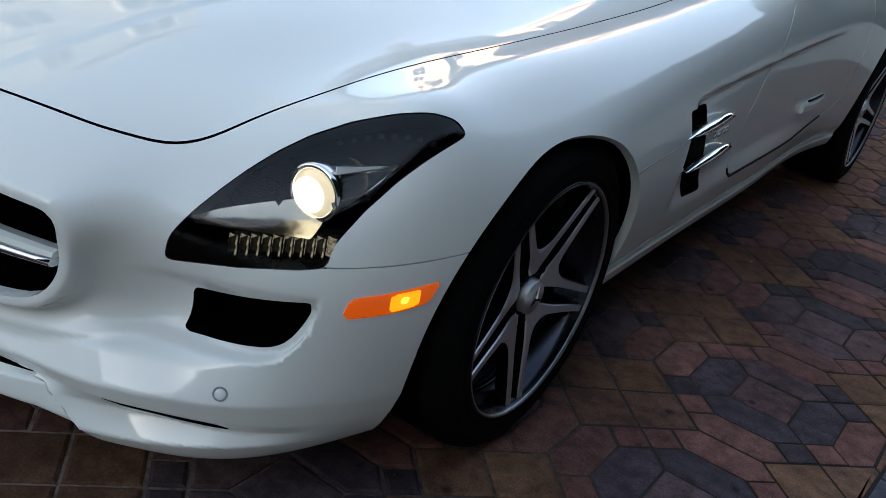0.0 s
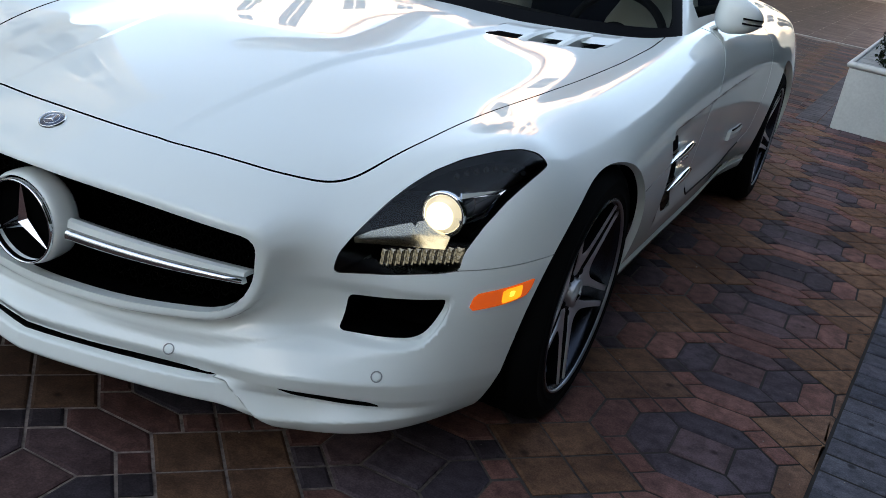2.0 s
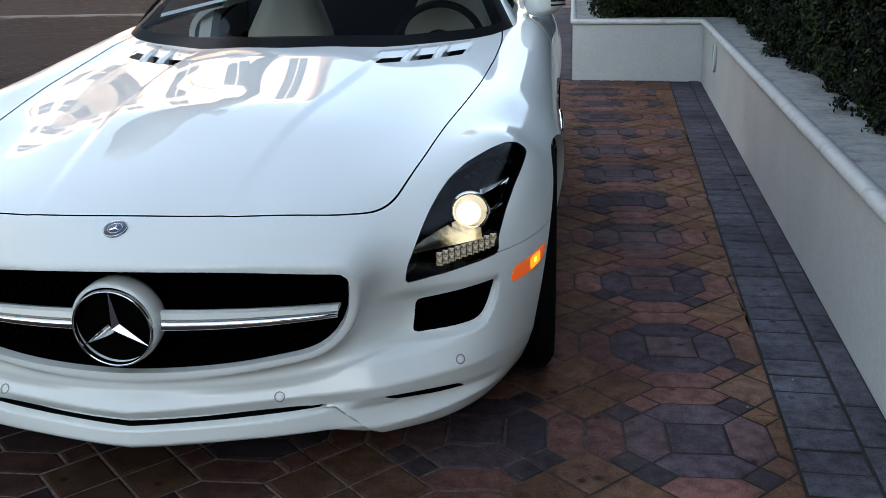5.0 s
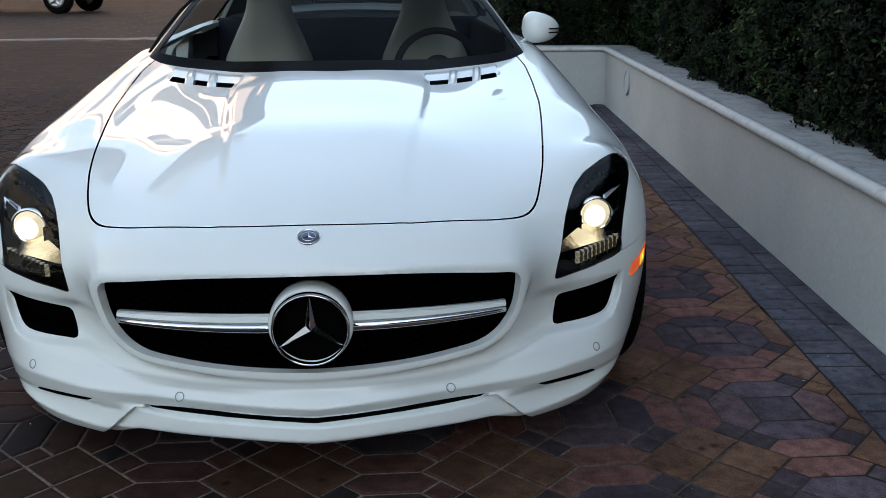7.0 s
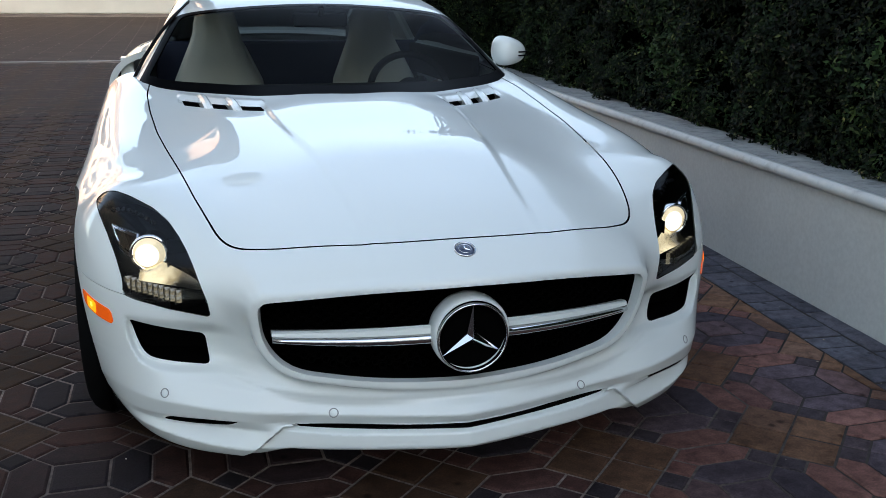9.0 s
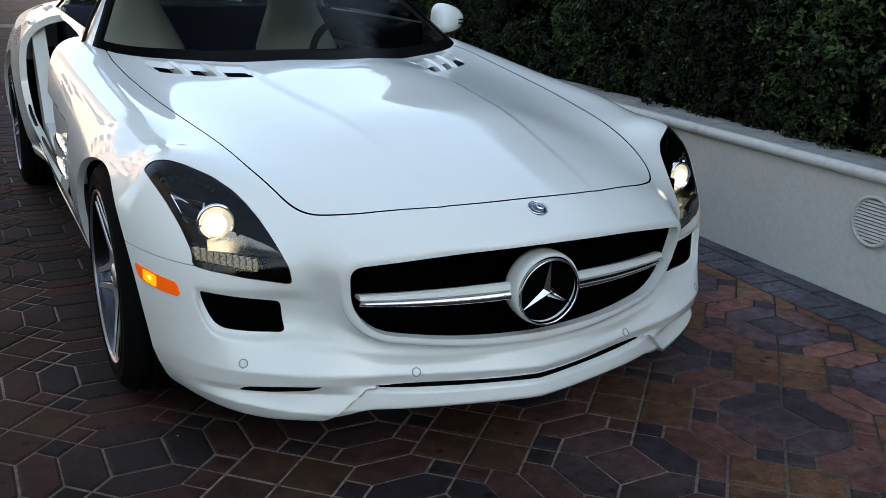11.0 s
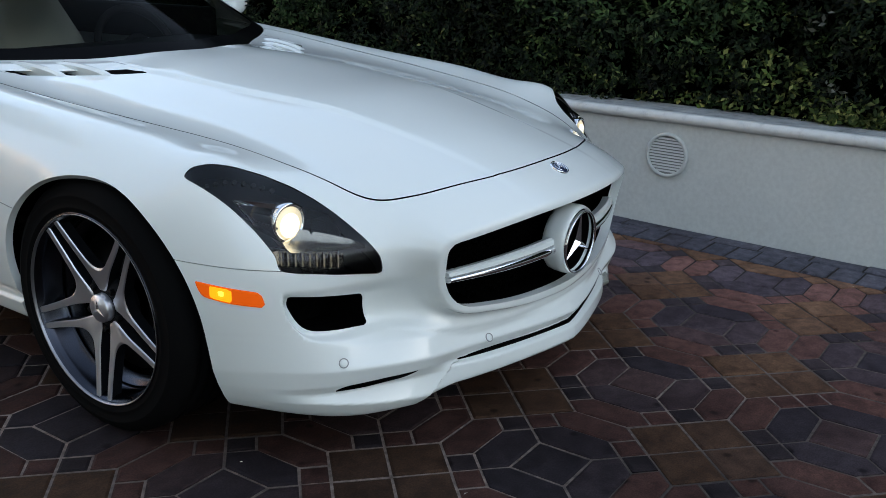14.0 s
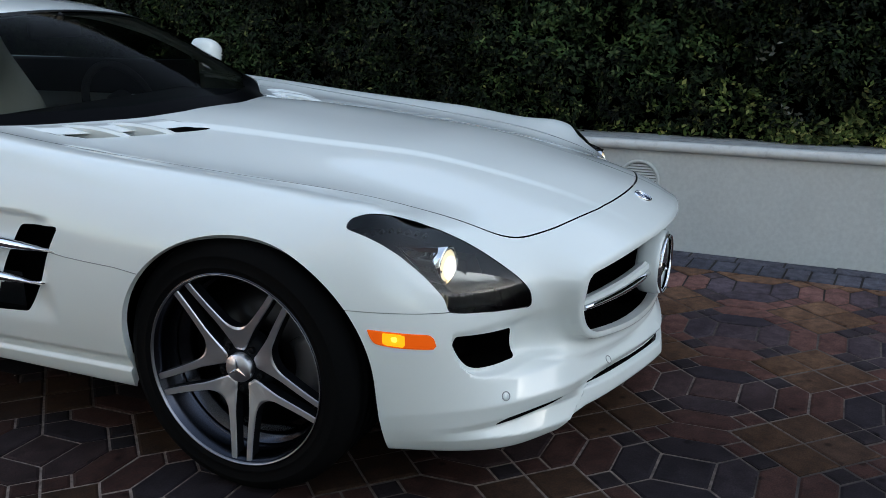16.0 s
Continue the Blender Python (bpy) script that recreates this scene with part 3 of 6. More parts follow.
# ---- planter: wall with a rounded cap, soil behind it ----
wall_grain, wall_wide = noise_of(STUCCO, 55, 5), noise_of(STUCCO, 1.6, 4)
wire(STUCCO, mix(STUCCO, 0.8, ramp(STUCCO, wall_wide, [(0.3, (0.53, 0.553, 0.533)), (0.7, (0.625, 0.648, 0.622))]), ramp(STUCCO, wall_grain, [(0.35, (0.88, 0.88, 0.88)), (0.65, (1, 1, 1))]), "MULTIPLY"), shader(STUCCO).inputs["Base Color"])
bump(STUCCO, wall_grain, 0.12, 0.003)
CAP = material("weathered_cap", (0.62, 0.62, 0.60), 0.85)
cap_stain = noise_of(CAP, 14, 6, 0.7)
wire(CAP, ramp(CAP, cap_stain, [(0.28, (0.44, 0.445, 0.43)), (0.46, (0.60, 0.61, 0.59)), (0.75, (0.66, 0.675, 0.65))]), shader(CAP).inputs["Base Color"])
bump(CAP, noise_of(CAP, 90, 4), 0.3, 0.003)
TOPSTONE = material("weathered_wall_top", (0.30, 0.31, 0.30), 0.9)
wire(TOPSTONE, ramp(TOPSTONE, noise_of(TOPSTONE, 9, 7, 0.72), [(0.30, (0.13, 0.135, 0.13)), (0.48, (0.30, 0.315, 0.31)), (0.72, (0.42, 0.44, 0.43))]), shader(TOPSTONE).inputs["Base Color"])
bump(TOPSTONE, noise_of(TOPSTONE, 60, 5), 0.6, 0.004)
SOIL = material("planter_soil", (0.03, 0.024, 0.018), 0.95)
bump(SOIL, noise_of(SOIL, 30, 5), 0.8, 0.02)
corner_in, corner_out = (wall_x(5.47), 5.47), (1.085, 5.60)
line = [(wall_x(-14), -14), corner_in, corner_out, (1.30, 14.0)]
inner = [(wall_x(-14) + 0.16, -14), (corner_in[0] + 0.16, corner_in[1] + 0.16), (corner_out[0] + 0.17, corner_out[1] + 0.16), (1.46, 14.0)]
planter = tagged(part("planter_wall", prism(line + inner[::-1], -0.01, 0.455, "xyz"), STUCCO, smooth=False), "low white stucco planter wall with a rounded stained cap", "wall", kind="structure")
mid = [((a[0] + b[0]) / 2, (a[1] + b[1]) / 2, 0.478) for a, b in zip(line, inner)]
cap_section = [(0.060, -0.022)] + [(0.084 + 0.0215 * math.cos(a), 0.002 + 0.0225 * math.sin(a)) for a in np.linspace(-math.pi / 2, math.pi / 2, 11)] + [(0.060, 0.0245)]
top_section = [(0.062, -0.0235), (0.062, 0.0130), (0.056, 0.0175), (-0.185, 0.0165), (-0.192, 0.012), (-0.192, -0.0235)]
dense = []
for a, b in zip(mid[:-1], mid[1:]):
    steps = max(2, int((Vector(b) - Vector(a)).length / 0.5))
    dense += [Vector(a).lerp(Vector(b), k / steps) for k in range(steps)]
dense.append(Vector(mid[-1]))


def mitred(path, section):
    """Carries a cross-section along a level path, its corners mitred; side offsets point to the path's right."""
    pts, faces, k = [], [], len(section)
    for i, p in enumerate(path):
        d0 = (p - path[i - 1]).normalized() if i else (path[1] - p).normalized()
        d1 = (path[i + 1] - p).normalized() if i < len(path) - 1 else d0
        bis = (d0 + d1).normalized()
        side = Vector((bis.y, -bis.x, 0)) / max(0.35, bis.dot(d0))
        pts += [p - side * u + Vector((0, 0, v)) for u, v in section]
    for i in range(len(path) - 1):
        faces += [(i * k + q, i * k + (q + 1) % k, (i + 1) * k + (q + 1) % k, (i + 1) * k + q) for q in range(k)]
    return pts, faces + [tuple(range(k)), tuple((len(path) - 1) * k + q for q in range(k))[::-1]]


part("wall_cap", mitred(dense, cap_section), CAP, planter, "rounded white cap moulding")
part("wall_top", mitred(dense, top_section), TOPSTONE, planter, "flat grey weathered top of the wall", smooth=False)
tagged(part("planter_soil", prism([(wall_x(-14) + 0.1, -14), (corner_in[0] + 0.1, corner_in[1] + 0.1), (corner_out[0] + 0.1, corner_out[1] + 0.1), (1.4, 14), (7, 14), (7, -14)], 0.10, 0.46, "xyz"), SOIL, smooth=False), "dark soil of the planter", "soil", kind="structure")
# round louvred vents let into the wall
for y in (-0.40, 4.42):
    at = Matrix.Translation((wall_x(y) - 0.003, y, 0.315)) @ Matrix.Rotation(math.atan(-0.072), 4, "Z") @ Matrix.Rotation(radians(90), 4, "Z")
    vent = part("wall_vent", lathe([(0.0, 0.098), (0.010, 0.097), (0.014, 0.091), (0.012, 0.084), (0.002, 0.083)], 48, "y"), STUCCO, place=at)
    tagged(vent, "round white louvred vent set in the stucco wall", "vent", "round vents in the planter wall")
    part("vent_back", lathe([(0.0012, 0.0005), (0.0012, 0.084)], 40, "y"), material("vent_dark", (0.24, 0.25, 0.24), 0.8), vent)
    for k in range(12):
        z = -0.0705 + 0.0128 * k
        w = math.sqrt(0.083**2 - z * z)
        part("louvre", ([(-w, 0.003, z - 0.003), (w, 0.003, z - 0.003), (w, 0.010, z - 0.002), (-w, 0.010, z - 0.002), (-w, 0.003, z + 0.005), (w, 0.003, z + 0.005)], [(0, 1, 2, 3), (3, 2, 5, 4), (0, 3, 4), (1, 5, 2)]), STUCCO, vent, smooth=False)


# ---- the car: skin, panels, openings ----
SKIN = Skin()
CROWN_Y = [0.30, 0.58, 0.85, 1.10, 1.35, 1.70, 2.1, 2.5, 2.9, 3.25, 3.6]
CROWN_Z = [0.730, 0.840, 0.950, 1.048, 1.130, 1.185, 1.203, 1.180, 1.10, 1.00, 0.89]
CROWN = spline1(CROWN_Y, CROWN_Z, np.linspace(0.30, 3.6, 600))


def roof_height(x, y):
    s = step01(0.8, 1.5, y)
    y = y - (0.38 * (1 - np.exp(-((x / 0.46) ** 2))) * (1 - s) + 0.40 * x * x * s) * (1 - step01(1.5, 2.0, y))
    return np.interp(y, np.linspace(0.30, 3.6, 600), CROWN) - 0.09 * x * x


def cabin_width(y, z):
    return 0.772 - 0.62 * (z - 0.84) - 0.14 * step01(2.0, 3.4, y)


def cabin(x, y, z):
    x = np.abs(x)
    f = smax((z - roof_height(x, y)) * 0.9, x - cabin_width(y, z), 0.04)
    return smax(smax(f, 0.40 - y, 0.01), np.maximum(0.74 - z, y - 3.5), 0.01)


def both(points):
    return [(-u, v) for u, v in points]


HOOD = [(0, -0.727), (0.08, -0.7236), (0.16, -0.7133), (0.24, -0.6962), (0.32, -0.6722), (0.38, -0.6497), (0.425, -0.629), (0.500, -0.580), (0.538, -0.528), (0.560, -0.450), (0.585, -0.340), (0.605, -0.220), (0.626, -0.08), (0.650, 0.08), (0.676, 0.28), (0.700, 0.58), (0.712, 0.83), (0.705, 1.02), (0.68, 1.10), (0.40, 1.14), (0, 1.15)]
HOOD = rounded(HOOD + both(HOOD)[-2:0:-1], 0.04)
# the headlight's outline, seen square on to the lens
EYE_N = np.array([0.55, -0.62, 0.56]) / np.linalg.norm([0.55, -0.62, 0.56])
EYE_U = np.array([0.748, 0.663, 0.0])
EYE_U = EYE_U - EYE_N * (EYE_U @ EYE_N)
EYE_U = EYE_U / np.linalg.norm(EYE_U)
EYE_V = np.cross(EYE_N, EYE_U)
HEADLIGHT = rounded([(0.432, 0.138), (0.412, 0.160), (0.372, 0.163), (0.320, 0.155), (0.255, 0.138), (0.197, 0.110), (0.150, 0.077), (0.110, 0.043), (0.075, 0.008), (0.040, -0.030), (0.012, -0.066), (0.007, -0.097), (0.115, -0.101), (0.200, -0.097), (0.241, -0.090), (0.246, -0.060), (0.257, -0.043), (0.285, -0.004), (0.330, 0.047), (0.365, 0.080), (0.402, 0.112)], 0.012, 3)
INTAKE = rounded([(0.756, 0.430), (0.585, 0.404), (0.576, 0.326), (0.66, 0.334), (0.722, 0.342), (0.740, 0.372)], [0.006, 0.014, 0.014, 0.03, 0.02, 0.03])
MARKER = rounded([(-0.348, 0.465), (-0.476, 0.444), (-0.484, 0.409), (-0.41, 0.419), (-0.362, 0.431)], [0.006, 0.012, 0.008, 0.02, 0.012])
SLOT = rounded([(0, 0.207), (0.20, 0.208), (0.37, 0.210), (0.408, 0.212), (0.39, 0.198), (0.20, 0.194), (0, 0.193), (-0.20, 0.194), (-0.39, 0.198), (-0.408, 0.212), (-0.37, 0.210), (-0.20, 0.208)], 0.005)
SIDE_SLOT = rounded([(0.694, 0.196), (0.678, 0.213), (0.60, 0.220), (0.522, 0.221), (0.548, 0.201), (0.62, 0.192)], 0.010)
GILL = rounded([(0.478, 0.634), (0.616, 0.627), (0.690, 0.512), (0.750, 0.387), (0.624, 0.394), (0.554, 0.497)], [0.012, 0.014, 0.03, 0.012, 0.012, 0.03])
DOOR = rounded([(1.33, 0.90), (1.11, 0.72), (1.0, 0.55), (0.955, 0.41), (0.985, 0.372), (1.60, 0.365), (1.90, 0.408), (2.06, 0.44), (2.13, 0.60), (2.12, 0.90)], 0.03)


def arch(y, z, axle, ahead, above, behind):
    a, b = y - axle, np.maximum(z, 0.33) - 0.33
    turn = np.arctan2(b, -a)
    r = np.where(turn < math.pi / 2, ahead + (above - ahead) * np.sin(turn) ** 2, behind + (above - behind) * np.sin(turn) ** 2)
    r = r + 0.16 * np.where(a > 0, np.clip(0.33 - z, 0, 0.2), 0)
    return np.hypot(a, b) - r


def lens_distance(p):
    q = np.abs(p[:, 0])[:, None] * np.array([[1, 0, 0]]) + p * np.array([[0, 1, 1]])
    d = outline_distance(HEADLIGHT, q @ EYE_U, q @ EYE_V)
    return np.where((p[:, 1] < -0.15) & (np.abs(p[:, 0]) > 0.4) & (p[:, 2] > 0.4), d, 1.0)


XS = np.r_[-0.0075, np.arange(0, 1.01, 0.0075)]
YS = np.r_[np.arange(-0.93, -0.5, 0.006), np.arange(-0.5, 0.9, 0.009), np.arange(0.905, 3.95, 0.024)]
ZS = np.r_[np.arange(0.09, 0.35, 0.0055), np.arange(0.35, 1.03, 0.009)]
shell = skin_mesh(SKIN, XS, YS, ZS)
car = thing("sports_car", "pearl white sports coupe, lamps lit, one door open, on brick pavers", "car", pose(0, 0, 0))



def largest(m, keep=1):
    """The mesh's largest connected pieces."""
    p, n, t = m
    mark = np.arange(len(p))
    while True:
        low = mark[t].min(1)
        was = mark.copy()
        for k in range(3):
            np.minimum.at(mark, t[:, k], low)
        mark = mark[mark]
        if (mark == was).all():
            break
    ids, counts = np.unique(mark[t[:, 0]], return_counts=True)
    best = ids[np.argsort(-counts)[:keep]]
    return tidy((p, n, t[np.isin(mark[t[:, 0]], best)]))


P = shell[0]
_, shell = cut(shell, np.where(np.abs(P[:, 0]) > 0.56, arch(P[:, 1], P[:, 2], -0.022, 0.335, 0.324, 0.338), 1))
P = shell[0]
_, shell = cut(shell, np.where(np.abs(P[:, 0]) > 0.56, arch(P[:, 1], P[:, 2], 2.68, 0.365, 0.36, 0.36), 1))
# the hollow of the cabin
_, shell = cut(shell, cabin(*shell[0].T) + 0.012)
# the underside stays open
_, shell = cut(shell, shell[0][:, 2] - sill_height(shell[0][:, 0], shell[0][:, 1]) - 0.004)

P = shell[0]
_, shell = cut(shell, np.where(P[:, 1] < -0.55, outline_distance(MOUTH, P[:, 0], P[:, 2]), 1))
P = shell[0]
lamps, shell = cut(shell, lens_distance(P))
P = shell[0]
_, shell = cut(shell, np.where(P[:, 1] < -0.3, outline_distance(INTAKE, np.abs(P[:, 0]), P[:, 2]), 1))
for slot in (SLOT, SIDE_SLOT):
    P = shell[0]
    u = P[:, 0] if slot is SLOT else np.abs(P[:, 0])
    _, shell = cut(shell, np.where(P[:, 1] < -0.4, outline_distance(slot, u, P[:, 2]), 1))
P = shell[0]
markers, shell = cut(shell, np.where(np.abs(P[:, 0]) > 0.6, outline_distance(MARKER, P[:, 1], P[:, 2]), 1))
P = shell[0]
_, shell = cut(shell, np.where((np.abs(P[:, 0]) > 0.7), outline_distance(GILL, P[:, 1], P[:, 2]), 1))
P = shell[0]
hood_d = lambda p: np.where(p[:, 2] > 0.5, outline_distance(HOOD, p[:, 0], p[:, 1]), 1.0)
hood, shell = cut(shell, hood_d(P))
_, shell = cut(shell, hood_d(shell[0]) - 0.0024)
hood, _ = cut(hood, hood_d(hood[0]) + 0.0024)
# air outlets at the hood's rear corners
for s in (1, -1):
    for k in range(3):
        a, b = (k + 0.08) / 3, (k + 0.86) / 3
        ends = [Vector((0.322 + 0.278 * f, 0.432 + 0.255 * f)) for f in (a, b)]
        hole = rounded([(s * ends[0].x, ends[0].y), (s * ends[1].x, ends[1].y), (s * (ends[1].x + 0.005), ends[1].y + 0.090), (s * (ends[0].x + 0.005), ends[0].y + 0.090)], 0.008)
        _, hood = cut(hood, outline_distance(hole, hood[0][:, 0], hood[0][:, 1]))
# the hood ends in a curve before the windshield; black cowl beyond
BASE_X, BASE_Y = [0, 0.10, 0.22, 0.32, 0.40, 0.47, 0.53, 0.62, 0.68, 0.735, 0.752], [0.575, 0.583, 0.622, 0.690, 0.760, 0.815, 0.858, 0.925, 0.970, 1.045, 1.19]
base_d = lambda p: np.where((np.abs(p[:, 0]) < 0.752) & (p[:, 2] > 0.7) & (p[:, 1] < 1.6), p[:, 1] - np.interp(np.abs(p[:, 0]), BASE_X, BASE_Y), -1.0)
hood, cowl = cut(hood, base_d(hood[0]))
shell, cowl_side = cut(shell, base_d(shell[0]))
for q in (cowl, half(cowl_side, True), half(cowl_side, False)):
    if len(q[2]):
        q = largest(q)
        panel("cowl", (q[0] - (0, 0, 0.008), q[1], q[2]), BLACK, car, "black plastic cowl")
door_d = lambda p: np.where(np.abs(p[:, 0]) > 0.6, outline_distance(DOOR, p[:, 1], p[:, 2]), 1.0)
doors, shell = cut(shell, door_d(shell[0]))
_, shell = cut(shell, door_d(shell[0]) - 0.0034)
doors, _ = cut(doors, door_d(doors[0]) + 0.0034)


def bumper_side(p):
    x, y, z = np.abs(p[:, 0]), p[:, 1], p[:, 2]
    line = z - (0.488 + 0.10 * (y + 0.505) - 0.05 * (y + 0.505) ** 2)
    front = y + 0.565
    return np.where(y > -0.1, 1.0, np.where(x < 0.66, front, np.where(z > 0.56, np.maximum(line, 0.01), line)))


bumper, shell = cut(shell, bumper_side(shell[0]))
_, shell = cut(shell, np.where(np.abs(shell[0][:, 0]) < 0.66, 1, bumper_side(shell[0]) - 0.0018))
hidden_joint = lambda p: (np.abs(p[:, 0]) < 0.665) & (np.abs(p[:, 1] + 0.565) < 0.004)
everywhere = lambda p: np.ones(len(p), bool)
bumper, hood = largest(bumper), largest(hood)
at_lamp = lambda p: (np.abs(hood_d(p)) < 0.004) | (np.abs(lens_distance(p)) < 0.0025) | ((p[:, 1] < -0.3) & (np.abs(outline_distance(INTAKE, np.abs(p[:, 0]), p[:, 2])) < 0.0025))


def at_slot(p):
    a = np.abs(outline_distance(SLOT, p[:, 0], p[:, 2])) < 0.003
    b = np.abs(outline_distance(SIDE_SLOT, np.abs(p[:, 0]), p[:, 2])) < 0.003
    return (a | b) & (p[:, 1] < -0.4)


bumper_ob = panel("bumper", rim(bumper, lambda p: ~at_slot(p) & ~hidden_joint(p) & ~at_lamp(p), None, 0.028), PAINT, car)
lips = rim(bumper, at_slot, (0, 1, 0.2), 0.06)
panel("slot_duct", tidy((lips[0], lips[1], lips[2][len(bumper[2]) :])), GLOSS_BLACK, bumper_ob, "gloss black slot lining")
lips = rim(bumper, lambda p: at_slot(p) & (np.abs(p[:, 0]) < 0.45), (0, 1, 0.30), 0.011)
panel("slot_lip", tidy((lips[0], lips[1], lips[2][len(bumper[2]) :])), PAINT, bumper_ob)
panel("hood", rim(hood, lambda p: base_d(p) > -0.004, None, 0.01), PAINT, car)
fender, tail = cut(shell, shell[0][:, 1] - 1.05 - 0.4 * (shell[0][:, 2] - 0.7))
for left in (True, False):
    panel("fender", rim(largest(half(fender, left)), lambda p: ~hidden_joint(p) & ~at_lamp(p) & ~((p[:, 1] > 0.46) & (p[:, 1] < 0.76) & (p[:, 2] > 0.38) & (p[:, 2] < 0.65)), None, 0.02), PAINT, car)
panel("rear_body", rim(tail, everywhere, None, 0.03), PAINT, car)
door_left = panel("door", rim(half(doors, True), everywhere, None, 0.012), PAINT, car, "closed white door")
door_right = panel("door", rim(half(doors, False), everywhere, None, 0.13), PAINT, car, "white gullwing door, swung up and open")
# the right door hangs from the roof and stands open
swing = Matrix.Translation((-0.45, 0, 1.175)) @ Matrix.Rotation(radians(105), 4, "Y") @ Matrix.Translation((0.45, 0, -1.175))
door_right.matrix_basis = swing

card = half(doors, False)
CARD = material("grey_door_card", (0.10, 0.10, 0.105), 0.6)
panel("door_card", (card[0] - card[1] * 0.125, -card[1], card[2]), CARD, door_right, "grey lining of the open door")

# ---- headlights ----
def facing(p, ahead, up=(0, 0, 1)):
    """A pose whose y points along ahead."""
    y = Vector(ahead).normalized()
    x = y.cross(Vector(up)).normalized()
    z = x.cross(y)
    return Matrix.Translation(p) @ Matrix((x, y, z)).transposed().to_4x4()


def disc(r, lo, hi, n=40, bevel=0.15):
    b = r * bevel
    return lathe([(lo, 0.0005), (lo, r), (hi - b, r), (hi, r - b), (hi, 0.0005)], n, "y")


BOWL = material("headlight_bezel", (0.038, 0.041, 0.050), 0.30, 1.0)
REFLECTOR = material("headlight_reflector", (0.52, 0.46, 0.35), 0.24, 1.0)
bump(REFLECTOR, noise_of(REFLECTOR, 38, 1), 0.25, 0.006)
# silver of the projector tube, with a faint warm glow added to it
TUBE_GLOW = material("faint_glow_silver", (0.20, 0.19, 0.175), 0.25, 1.0, Emission_Color=(1.0, 0.85, 0.6, 1), Emission_Strength=0.012)
LED_LIT = material("lit_diode", (0.20, 0.19, 0.175), 0.25, 1.0, Emission_Color=(1.0, 0.83, 0.52, 1), Emission_Strength=0.16)
wire(LED_LIT, ramp(LED_LIT, noise_of(LED_LIT, 160, 2), [(0.42, (0.02, 0.02, 0.02)), (0.60, (0.07, 0.07, 0.07))]), shader(LED_LIT).inputs["Emission Strength"])
HOUSING = material("smoked_housing", (0.018, 0.018, 0.021), 0.25, 0.5)
for left in (True, False):
    s = 1 if left else -1
    p, n, t = half(lamps, left)
    inward = -EYE_N * (s, 1, 1)
    wall = rim((p - n * 0.004, n, t), everywhere, tuple(-EYE_N), 0.08)
    edge = wall[2][len(t) :]
    pairs = edge[len(edge) // 2 :][:, 1:]
    middle = wall[0][pairs[:, 0]].mean(0)
    tip = len(wall[0])
    fan = np.stack([pairs[:, 1], pairs[:, 0], np.full(len(pairs), tip)], 1)
    bowl = (np.concatenate([wall[0], [middle + inward * 0.03]]), np.concatenate([wall[1], [-inward]]), np.concatenate([edge, fan]))
    lamp = panel("headlight", tidy(bowl), BOWL, car, "black-masked projector headlight, switched on")
    panel("lens", (p - n * 0.0015, n, t), LENS, lamp, "clear lens").visible_shadow = False
    at = facing((0.700 * s, -0.470, 0.577), (0.10 * s, -1, 0.0))
    part("projector_ring", lathe([(-0.08, 0.036), (-0.02, 0.043), (0.0, 0.046), (0.006, 0.045), (0.006, 0.038), (-0.004, 0.036)], 40, "y"), CHROME, lamp, "chrome bezel ring", place=at)
    part("projector_tube", lathe([(-0.09, 0.034), (-0.03, 0.0415), (-0.014, 0.0425)], 40, "y"), TUBE_GLOW, lamp, "silver projector tube", place=at)
    dome = [(0.012 * math.cos(a), 0.037 * math.sin(a)) for a in np.linspace(0.01, math.pi / 2, 8)]
    part("projector_glow", lathe([(0.0125, 0.0005), (0.0118, 0.010), (0.0095, 0.021), (0.0075, 0.0275)], 24, "y"), LAMP_HOT, lamp, "brightest middle of the lit lens", place=at @ pose(0.004, 0.0024, -0.003))
    part("projector_lens", lathe(dome, 32, "y"), LAMP_LIT, lamp, "lit warm-white projector lens", place=at)
    # polished tray below, fin beside, the row of diodes along the bottom
    tray = []
    for k in range(9):
        f = k / 8
        q = Vector((0.588 + 0.142 * f, -0.596 + 0.092 * f, 0.514 + 0.008 * f))
        wide = 0.12 + 0.88 * f ** 0.7 * (1 - 0.5 * max(0, f - 0.8) / 0.2)
        tray.append([(s * (q.x - 0.008 * g), q.y + 0.074 * g * wide, q.z + (0.046 * g * g + 0.004 * g) * wide) for g in (0, 0.33, 0.66, 1)])
    pts = [c for row in tray for c in row]
    part("reflector_tray", (pts, [(4 * i + j, 4 * i + j + 1, 4 * i + j + 5, 4 * i + j + 4) for i in range(8) for j in range(3)]), REFLECTOR, lamp, "polished reflector tray")
    beak = [(0.724, -0.458, 0.618), (0.781, -0.388, 0.630), (0.768, -0.434, 0.587), (0.735, -0.471, 0.570)]
    beak = [Vector((s * x, y, z)) for x, y, z in beak]
    part("fin", sweep(beak, [(-0.003, -0.0055), (0.003, -0.0055), (0.003, 0.0055), (-0.003, 0.0055)]), CHROME, lamp, "bright beak-shaped fin", smooth=False)
